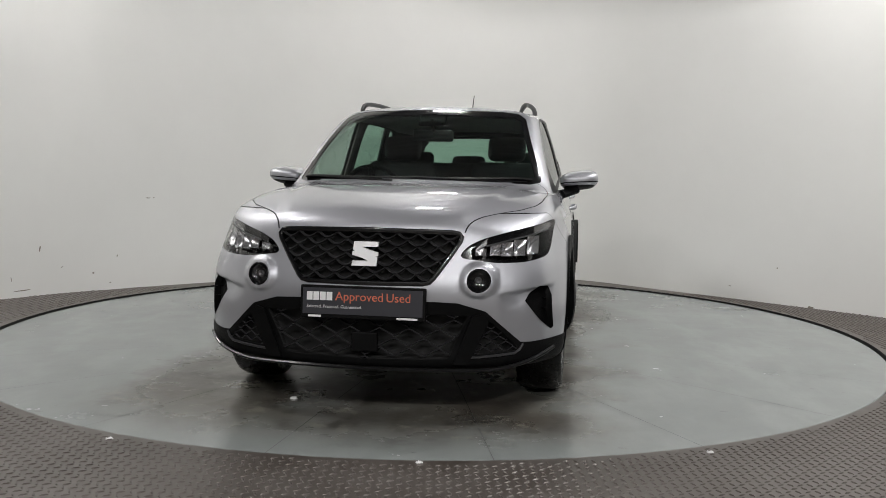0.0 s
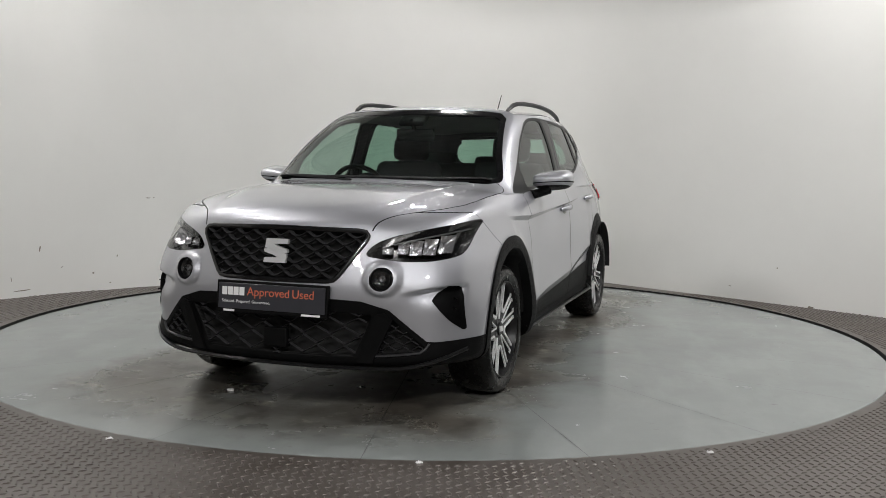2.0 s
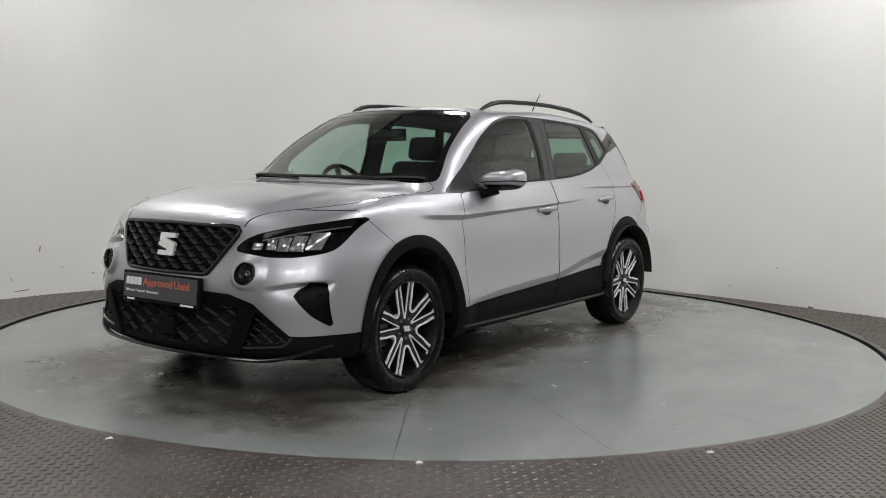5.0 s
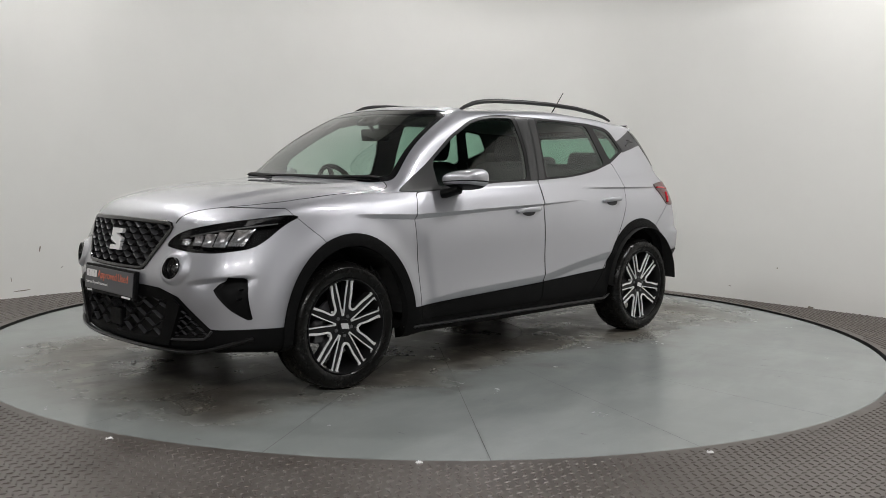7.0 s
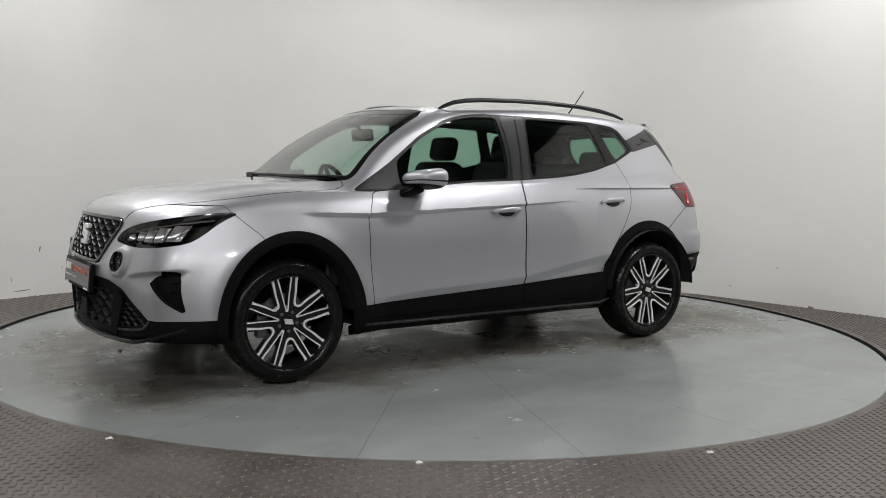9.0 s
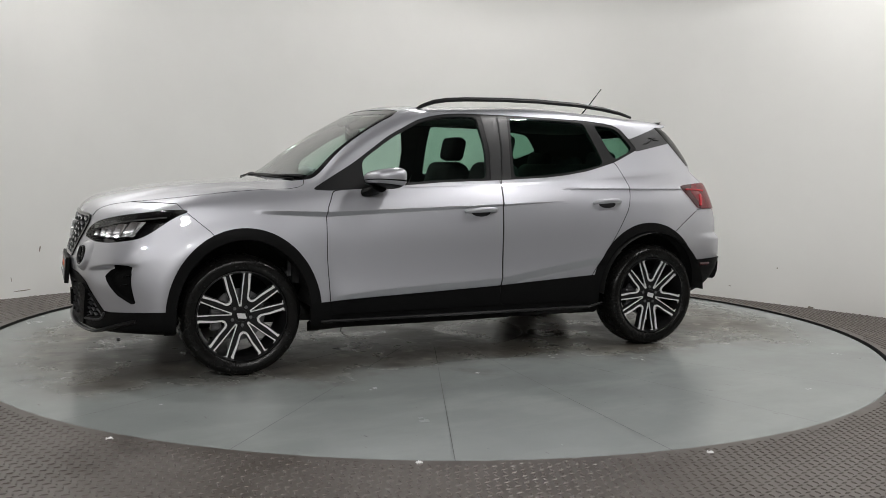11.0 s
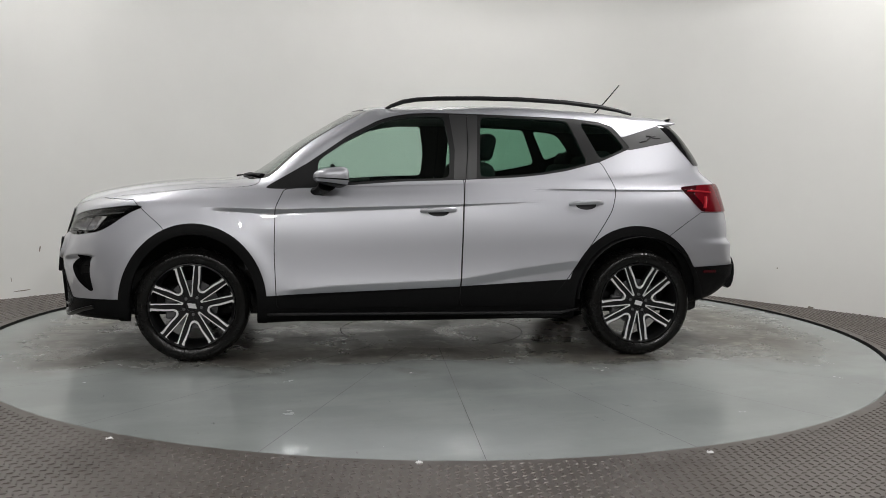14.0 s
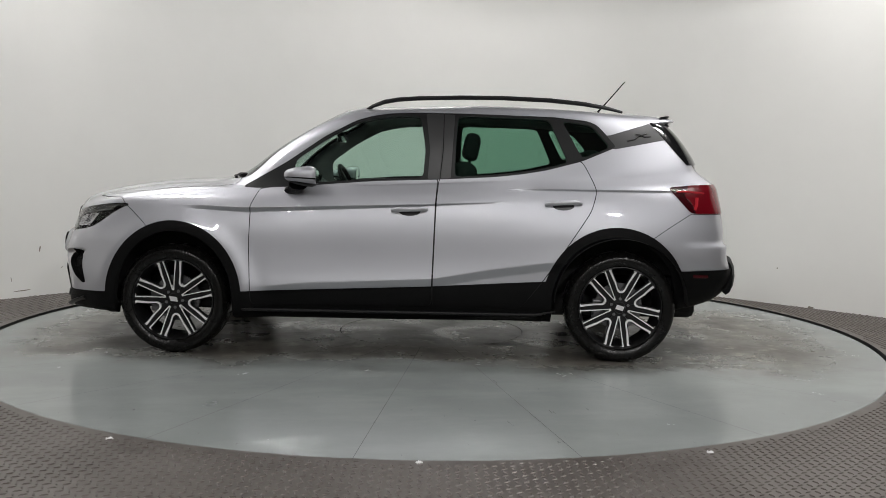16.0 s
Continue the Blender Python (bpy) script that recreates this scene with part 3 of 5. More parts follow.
def put_skin(sh, labels, name, material, lift=0.0, skirt=0.0, label="", parent=None, mirror=True):
    """Make the named regions into a mesh, raised by lift along the skin's normal, with a turned-in rim of depth skirt."""
    V, N, F = sh.take(labels)
    if not len(F):
        return None
    V = V + N * lift
    vs, ns, fs = [V], [N], list(F)
    if skirt:
        cnt = {}
        for f in F:
            for a, b in zip(f, f[1:] + f[:1]):
                cnt[(a, b)] = 1
        rim = [(a, b) for (a, b) in cnt if (b, a) not in cnt and not (abs(V[a][1]) < 2e-3 and abs(V[b][1]) < 2e-3)]
        o = len(V)
        ids = {}
        add = []
        for a, b in rim:
            for q in (a, b):
                if q not in ids:
                    ids[q] = o + len(add)
                    add.append(V[q] - N[q] * skirt)
        if add:
            vs.append(np.array(add))
            ns.append(np.array([N[q] for q in ids]))
            fs += [(b, a, ids[a], ids[b]) for a, b in rim]
    V, N = np.concatenate(vs), np.concatenate(ns)
    if mirror == "join":
        m = len(V)
        V, N = np.concatenate([V, V * MIR]), np.concatenate([N, N * MIR])
        fs = fs + [tuple(q + m for q in f[::-1]) for f in fs]
        return link_mesh(name, V, fs, material, parent or CAR, label, normals=N)
    obs = [link_mesh(name, V, fs, material, parent or CAR, label, normals=N)]
    if mirror:
        obs.append(link_mesh(name, V * MIR, [f[::-1] for f in fs], material, parent or CAR, label, normals=N * MIR))
    return obs


def arch(ax, rx, rz, z0, dx=0.0):
    p = [(ax + dx + rx * math.cos(a), z0 + rz * math.sin(a)) for a in np.linspace(0, math.pi, 40)]
    return p + [(ax + dx - rx * 0.985, 0.0), (ax + dx + rx * 0.985, 0.0)]


DLO = [(0.900, 0.966), (0.80, 0.962), (0.62, 0.972), (0.124, 1.012), (-0.246, 1.026), (-0.553, 1.044), (-0.70, 1.060), (-0.851, 1.085), (-1.058, 1.14), (-1.262, 1.226),
       (-1.235, 1.26), (-1.155, 1.352), (-1.10, 1.376), (-0.899, 1.397), (-0.35, 1.410), (-0.05, 1.412), (0.066, 1.405), (0.16, 1.390), (0.246, 1.366), (0.425, 1.272), (0.648, 1.115)]
FRONT_PANE = [(0.60, 0.990), (0.124, 1.026), (-0.150, 1.036), (-0.160, 1.20), (-0.125, 1.396), (0.05, 1.392), (0.15, 1.376), (0.235, 1.352), (0.41, 1.260), (0.60, 1.128)]
REAR_PANE = [(-0.330, 1.043), (-0.553, 1.058), (-0.70, 1.074), (-0.851, 1.100), (-0.985, 1.133), (-0.872, 1.382), (-0.60, 1.392), (-0.345, 1.396), (-0.335, 1.25)]
QUARTER = [(-1.062, 1.158), (-1.225, 1.226), (-1.20, 1.262), (-1.135, 1.336), (-1.09, 1.358), (-0.945, 1.376)]
FLASH = [(-1.245, 1.212), (-1.180, 1.290), (-1.23, 1.296), (-1.462, 1.368), (-1.55, 1.272)]
FLAP = [(-1.462, 1.372), (-1.60, 1.372), (-1.76, 1.13), (-1.672, 1.128)]
FRONT_DOOR = [(0.786, 0.962), (0.80, 0.93), (0.834, 0.86), (0.838, 0.62), (0.823, 0.30), (-0.207, 0.30), (-0.211, 0.42), (-0.226, 0.894), (-0.236, 1.04), (0.124, 1.03)]
REAR_DOOR = [(-0.242, 1.04), (-0.230, 0.894), (-0.215, 0.42), (-0.213, 0.30), (-0.72, 0.30), (-0.80, 0.40), (-0.854, 0.471), (-1.053, 0.768), (-1.112, 0.859), (-1.144, 0.965), (-1.125, 1.02), (-1.06, 1.145), (-0.85, 1.10), (-0.553, 1.06)]
HEADLIGHT = [(0.392, 0.715), (0.43, 0.765), (0.50, 0.797), (0.62, 0.828), (0.72, 0.850), (0.783, 0.872), (0.775, 0.815), (0.770, 0.742), (0.755, 0.712), (0.67, 0.694), (0.56, 0.692), (0.46, 0.705)]
GRILLE = [(-0.1, 0.826), (0.385, 0.818), (0.405, 0.806), (0.402, 0.78), (0.29, 0.618), (0.265, 0.606), (-0.1, 0.602)]
VENT = [(0.675, 0.530), (0.690, 0.560), (0.735, 0.592), (0.765, 0.588), (0.782, 0.545), (0.792, 0.400), (0.782, 0.395), (0.74, 0.44)]
LOWER = [(-0.1, 0.535), (0.30, 0.530), (0.40, 0.525), (0.515, 0.490), (0.66, 0.352), (0.70, 0.350), (0.76, 0.353), (0.84, 0.356), (0.95, 0.356), (0.95, 0.1), (-0.1, 0.1)]
TAIL = [(-1.555, 0.998), (-1.575, 0.975), (-1.672, 0.862), (-1.70, 0.853), (-2.05, 0.853), (-2.05, 1.02), (-1.7, 1.012)]


def build_body():
    sh = Shell(shape_creases(body_grid()))
    XZ = lambda: sh.v[:, [0, 2]]
    YZ = lambda: sh.v[:, [1, 2]]
    XY = lambda: sh.v[:, [0, 1]]
    flank = lambda c: c[:, 1] > 0.42
    nose = lambda c: c[:, 0] > 1.45
    # wheel openings and arch cladding
    for ax, dx, rx in ((AXLE, -0.012, 0.398), (-AXLE, 0.026, 0.418)):
        nm = "arch_f" if ax > 0 else "arch_r"
        sh.cut(poly_dist(XZ(), arch(ax, rx, 0.445, 0.325, dx)), nm, ("paint",), flank)
        sh.cut(poly_dist(XZ(), arch(ax, rx - 0.052, 0.388, 0.325, dx)), "hole", (nm,), flank)
    # sill cladding and low bumpers
    sill = [(0.96, 0.374), (0.876, 0.374), (-0.166, 0.416), (-0.827, 0.455), (-1.1, 0.47), (-1.1, 0.1), (0.96, 0.1)]
    sh.cut(poly_dist(XZ(), sill), "sill", ("paint",), flank)
    sh.cut(poly_dist(YZ(), LOWER), "lower", ("paint",), nose)
    tailcut = [(-1.3, 0.515), (-1.70, 0.525), (-1.84, 0.53), (-2.2, 0.535), (-2.2, 0.1), (-1.3, 0.1)]
    sh.cut(poly_dist(XZ(), tailcut), "rear_low", ("paint",), lambda c: c[:, 0] < -1.3)
    # glass and trims
    side_glass = lambda c: (c[:, 1] > 0.5) & (c[:, 2] > 0.9)
    sh.cut(poly_dist(XZ(), smooth_poly(DLO)), "dlo", ("paint",), side_glass)
    sh.cut(poly_dist(XZ(), smooth_poly(FRONT_PANE)), "pane_f", ("dlo",))
    sh.cut(poly_dist(XZ(), smooth_poly(REAR_PANE)), "pane_r", ("dlo",))
    sh.cut(poly_dist(XZ(), smooth_poly(QUARTER)), "pane_q", ("dlo",))
    sh.cut(poly_dist(XZ(), [(-0.176, 1.026), (-0.308, 1.034), (-0.318, 1.25), (-0.326, 1.402), (-0.158, 1.404), (-0.186, 1.20)]), "post", ("dlo",))
    for name in ("dlo", "post"):
        seam = lambda: sh.v[:, 0] - keyed((0.99, 1.2, 1.43), (-0.243, -0.262, -0.262), sh.v[:, 2])
        sh.cut(seam() - 0.003, "behind", (name,))
        sh.cut(seam() + 0.003, name + "_rear", ("behind",))
        sh.lab[sh.lab == "behind"] = "gap"
        sh.lab[sh.lab == name + "_rear"] = name
    # front part apart, so its lining can be coloured as if lit
    sh.cut(0.22 - sh.v[:, 0], "dlo_a", ("dlo",))
    sh.cut(poly_dist(XZ(), FLASH), "flash", ("paint",), lambda c: (c[:, 1] > 0.47) & (c[:, 2] > 1.15))
    sh.cut(poly_dist(XZ(), FLAP), "flap", ("paint",), lambda c: (c[:, 1] > 0.40) & (c[:, 2] > 1.1))
    # windscreen: bounded in front view
    ws = [(-0.1, 1.012), (0.62, 1.012), (0.672, 1.022), (0.668, 1.05), (0.545, 1.385), (0.50, 1.418), (0.40, 1.43), (-0.1, 1.440)]
    sh.cut(poly_dist(YZ(), ws), "ws_band", ("paint",), lambda c: (c[:, 0] > 0.2) & (sh.n[sh.f[:, :4]].mean(1)[:, 0] > 0.3))
    wi = [(-0.1, 1.032), (0.60, 1.034), (0.642, 1.045), (0.520, 1.375), (0.475, 1.400), (-0.1, 1.412)]
    sh.cut(poly_dist(YZ(), wi), "ws", ("ws_band",))
    rb = [(-0.1, 1.10), (0.565, 1.105), (0.575, 1.125), (0.520, 1.345), (0.50, 1.36), (-0.1, 1.365)]
    sh.cut(poly_dist(YZ(), rb), "rw_band", ("paint",), lambda c: c[:, 0] < -1.46)
    rw = [(-0.1, 1.13), (0.48, 1.135), (0.48, 1.16), (0.42, 1.32), (-0.1, 1.335)]
    sh.cut(poly_dist(YZ(), rw), "rw", ("rw_band",))
    # lamps, grille, vents
    sh.cut(poly_dist(YZ(), smooth_poly(HEADLIGHT)), "headlight", ("paint",), nose)
    sh.cut(poly_dist(YZ(), GRILLE), "grille", ("paint",), nose)
    sh.cut(poly_dist(YZ(), VENT), "vent", ("paint",), nose)
    sh.cut(np.hypot(sh.v[:, 1] - 0.486, sh.v[:, 2] - 0.622) - 0.050, "fog", ("paint",), nose)
    sh.cut(poly_dist(XZ(), smooth_poly(TAIL)), "tail", ("paint",), lambda c: (c[:, 0] < -1.4) & (c[:, 1] > 0.40))
    sh.cut(poly_dist(XZ(), [(-1.50, 1.05), (-1.50, 0.84), (-1.712, 0.84), (-1.69, 0.90), (-1.645, 0.955), (-1.66, 0.985), (-1.70, 1.05)]), "tail_dark", ("tail",))
    # lower grille openings
    mid = [(-0.1, 0.485), (0.445, 0.470), (0.365, 0.290), (0.35, 0.280), (-0.1, 0.272)]
    sh.cut(poly_dist(YZ(), mid), "mesh_mid", ("lower",), nose)
    sid = [(0.505, 0.455), (0.53, 0.45), (0.655, 0.325), (0.645, 0.315), (0.46, 0.300), (0.445, 0.31)]
    sh.cut(poly_dist(YZ(), sid), "mesh_side", ("lower",), nose)
    # panels and their gaps
    g = 0.0024
    for poly, name in ((FRONT_DOOR, "door_f"), (REAR_DOOR, "door_r")):
        d = poly_dist(XZ(), smooth_poly(poly))
        sh.cut(d - g, "gap", ("paint",), flank)
        sh.cut(poly_dist(XZ(), smooth_poly(poly)) + g, name, ("gap",), flank)
        sh.cut(poly_dist(XZ(), smooth_poly(poly)) - g, "gap2", ("sill",), flank)
        sh.cut(poly_dist(XZ(), smooth_poly(poly)) + g, "sill", ("gap2",), flank)
    hood = [(0.92, 0.0 - 0.1), (0.92, 0.66), (0.93, 0.698), (1.0, 0.712), (1.2, 0.722), (1.45, 0.712), (1.58, 0.69), (1.70, 0.63), (1.80, 0.545), (1.88, 0.475), (1.985, 0.41), (2.06, 0.40), (2.08, 0.0), (2.08, -0.1)]
    up = lambda c: (c[:, 2] > 0.82) & (c[:, 0] > 0.8)
    sh.cut(poly_dist(XY(), smooth_poly(hood)) - g, "gap", ("paint",), up)
    sh.cut(poly_dist(XY(), smooth_poly(hood)) + g, "bonnet", ("gap",), up)
    for poly, name, where in (([(1.60, 0.895), (1.57, 0.862), (1.446, 0.755), (1.40, 0.70), (1.5, 0.1), (2.3, 0.1), (2.3, 0.9)], "bumper", lambda c: c[:, 0] > 1.35),
                              ([(-1.45, 0.70), (-1.56, 0.775), (-1.68, 0.850), (-2.2, 0.85), (-2.2, 0.1), (-1.45, 0.1)], "bumper_r", lambda c: c[:, 0] < -1.3)):
        sh.cut(poly_dist(XZ(), poly) - 0.0018, "gap_b", ("paint",), where)
        sh.cut(poly_dist(XZ(), poly) + 0.0018, name, ("gap_b",), where)
    sh.cut(np.abs(sh.v[:, 0] + 1.418 + (1.46 - sh.v[:, 2]) * 0.46) - 0.0024, "gap", ("paint",), lambda c: (c[:, 1] > 0.3) & (c[:, 2] > 1.34))
    sh.cut(sh.v[:, 2] - 1.375, "lowpaint", ("paint",))
    sh.cut(-(sh.v[:, 0] - 0.55), "wing", ("lowpaint",), lambda c: (c[:, 0] > 0.5) & (c[:, 2] < 1.06))
    sh.cut(sh.v[:, 0] + 1.70, "hatch", ("lowpaint",))
    sh.cut(-(sh.v[:, 0] + 0.2), "pillar", ("lowpaint",))
    return sh


SKIN = build_body()
put_skin(SKIN, "door_f", "front_door", PAINT)
put_skin(SKIN, "door_r", "rear_door", PAINT)
put_skin(SKIN, "bonnet", "bonnet", PAINT, mirror="join", label="silver bonnet with two creases")
put_skin(SKIN, "bumper", "front_bumper", PAINT, mirror="join")
put_skin(SKIN, "bumper_r", "rear_bumper", PAINT, mirror="join")
put_skin(SKIN, "wing", "front_wing", PAINT)
put_skin(SKIN, "hatch", "tailgate", PAINT, mirror="join")
put_pieces(SKIN, "lowpaint", "rear_quarter", PAINT, least=1)
put_skin(SKIN, "pillar", "screen_pillar", PAINT)
put_skin(SKIN, "paint", "roof", PAINT, mirror="join")
put_pieces(SKIN, ("gap", "gap2", "gap_b"), "shut_gap", GAP, lift=-0.006, label="dark shut line between panels", least=6)
for nm in ("arch_f", "arch_r"):
    put_skin(SKIN, nm, "arch_cladding", PLASTIC, lift=0.010 if nm == "arch_f" else 0.004, skirt=0.05, label="black plastic wheel-arch cladding")
put_skin(SKIN, "sill", "sill_cladding", PLASTIC, lift=0.006, skirt=0.03, label="black plastic sill cladding")
put_skin(SKIN, "lower", "lower_bumper", PLASTIC, lift=0.004, skirt=0.03, mirror="join", label="black lower bumper")
put_skin(SKIN, "rear_low", "rear_cladding", PLASTIC, lift=0.008, skirt=0.03, mirror="join", label="black rear bumper cladding")
put_skin(SKIN, ("dlo", "dlo_a"), "window_trim", PILLAR, lift=-0.002, skirt=0.01, label="black window frame trim")
put_pieces(SKIN, "post", "door_post", POSTGREY, lift=0.001, label="dark grey satin door post", least=6)
put_skin(SKIN, "pane_f", "front_side_window", GLASS, lift=-0.006)
put_skin(SKIN, "pane_r", "rear_side_window", TINTED, lift=-0.006)
put_skin(SKIN, "pane_q", "quarter_window", TINTED, lift=-0.006)
put_skin(SKIN, "ws", "windscreen", SCREENGLASS, lift=-0.003, mirror="join")
put_skin(SKIN, "ws_band", "windscreen_border", GLOSSBLACK, lift=-0.002, skirt=0.008, mirror="join", label="black band round the windscreen")
put_skin(SKIN, "rw", "rear_window", TINTED, lift=-0.004, mirror="join")
put_skin(SKIN, "rw_band", "rear_window_border", GLOSSBLACK, lift=-0.002, mirror="join", label="black band round the rear window")
put_skin(SKIN, "flash", "pillar_trim", TRIMDARK, lift=0.001, label="dark grey trim on the rear pillar")
put_skin(SKIN, "flap", "spoiler_side", GLOSSBLACK, lift=0.003, skirt=0.01, label="gloss black flap beside the rear window")
put_skin(SKIN, "tail_dark", "tail_light_corner", REDDARK, lift=0.005, skirt=0.02, label="dark red forward corner of the tail light")
put_skin(SKIN, "tail", "tail_light", REDLENS, lift=0.006, skirt=0.02, label="red tail light")

# ---- car details ----
from mathutils.bvhtree import BVHTree
TREE = BVHTree.FromPolygons([tuple(v) for v in SKIN.v], [tuple(int(q) for q in SKIN.f[i, :SKIN.k[i]]) for i in range(len(SKIN.f))])


def on_nose(y, z, lift=0.0):
    """The skin's point seen from ahead at (y, z), raised by lift."""
    p, n, _, _ = TREE.ray_cast(Vector((3, abs(y), z)), Vector((-1, 0, 0)))
    if p is None:
        p, n = Vector((1.9, abs(y), z)), Vector((1, 0, 0))
    if n.x < 0:
        n = -n
    p = p + n * lift
    return Vector((p.x, p.y if y >= 0 else -p.y, p.z))


def on_side(x, z, lift=0.0):
    p, n, _, _ = TREE.ray_cast(Vector((x, 3, z)), Vector((0, -1, 0)))
    if p is None:
        p, n = Vector((x, 0.84, z)), Vector((0, 1, 0))
    if n.y < 0:
        n = -n
    return p + n * lift


def on_top(x, y, lift=0.0):
    p, n, _, _ = TREE.ray_cast(Vector((x, max(abs(y), 0.002), 3)), Vector((0, 0, -1)))
    p = p + Vector((0, 0, lift))
    return Vector((p.x, p.y if y >= 0 else -p.y, p.z))


def flip(ob):
    """The mirror twin of a part on the car's other side."""
    me = ob.data
    vs = [(v.co.x, -v.co.y, v.co.z) for v in me.vertices]
    fs = [tuple(p.vertices)[::-1] for p in me.polygons]
    tw = link_mesh(ob.name.split(".")[0], vs, fs, me.materials[0], ob.parent, ob.get("label", ""), smooth=me.polygons[0].use_smooth)
    if me.polygons[0].use_smooth:
        tw.data.set_sharp_from_angle(angle=radians(40))
    return tw


def in_poly(p, poly):
    return poly_dist(np.array([p]), poly)[0] < 0


def wave_mesh(bm, poly, y0, y1, z0, z1, pitch, rise, step, depth, half, thick, power=1.0):
    """Rows of waves, each second one shifted by half a pitch, clipped by an outline."""
    row = 0
    z = z0
    while z <= z1:
        n = int((y1 - y0) / (pitch / 8))
        run = []
        for i in range(n + 1):
            y = y0 + (y1 - y0) * i / n
            ph = (y / pitch + 0.5 * (row % 2)) % 1.0
            w = abs(2 * ph - 1)
            zz = z + rise * (w ** power - 0.5)
            if in_poly((abs(y), zz), poly):
                run.append(on_nose(y, zz, -depth))
            else:
                if len(run) > 2:
                    add_tube(bm, run, thick, half, 4, Vector((1, 0, 0)))
                run = []
        if len(run) > 2:
            add_tube(bm, run, thick, half, 4, Vector((1, 0, 0)))
        z += step
        row += 1


def slab(bm, corners, normal, depth):
    """A plate with its outer face through the corners."""
    n = Vector(normal).normalized()
    a = [bm.verts.new(Vector(c)) for c in corners]
    b = [bm.verts.new(Vector(c) - n * depth) for c in corners]
    k = len(a)
    bm.faces.new(a)
    bm.faces.new(b[::-1])
    for i in range(k):
        bm.faces.new((a[i], b[i], b[(i + 1) % k], a[(i + 1) % k]))


def text_mesh(name, words, size, place, material, parent, depth=0.0005):
    """Flat letters; place is the pose of the text's left end of its base line, reading along its x."""
    cu = bpy.data.curves.new(name, "FONT")
    cu.body, cu.size, cu.extrude = words, size, depth
    tmp = new(name + "_curve", cu)
    bpy.context.view_layer.update()
    me = bpy.data.meshes.new_from_object(tmp.evaluated_get(bpy.context.evaluated_depsgraph_get()))
    bpy.data.objects.remove(tmp)
    me.transform(place)
    me.materials.clear()
    me.materials.append(material)
    ob = new(name, me)
    ob.parent = parent
    return ob


MESHBLACK = mat("grille_black", (0.036, 0.036, 0.038), 0.45, spec=0.4)
WHITEPRINT = mat("white_print", (0.8, 0.8, 0.8), 0.5)
ORANGEPRINT = mat("orange_print", (0.62, 0.15, 0.08), 0.5)
PLATE = mat("plate_dark", (0.035, 0.035, 0.042), 0.32, 0, 0.3)
BOWL = mat("reflector", (0.60, 0.60, 0.62), 0.2, 0.85)
LIPBLACK = mat("lip_black", (0.008, 0.008, 0.0085), 0.3, 0.0, spec=0.4)
SATIN = mat("satin_chrome", (0.85, 0.85, 0.86), 0.3, 0.5)
GREYLENS = mat("grey_bezel", (0.16, 0.16, 0.165), 0.3, 0.6)


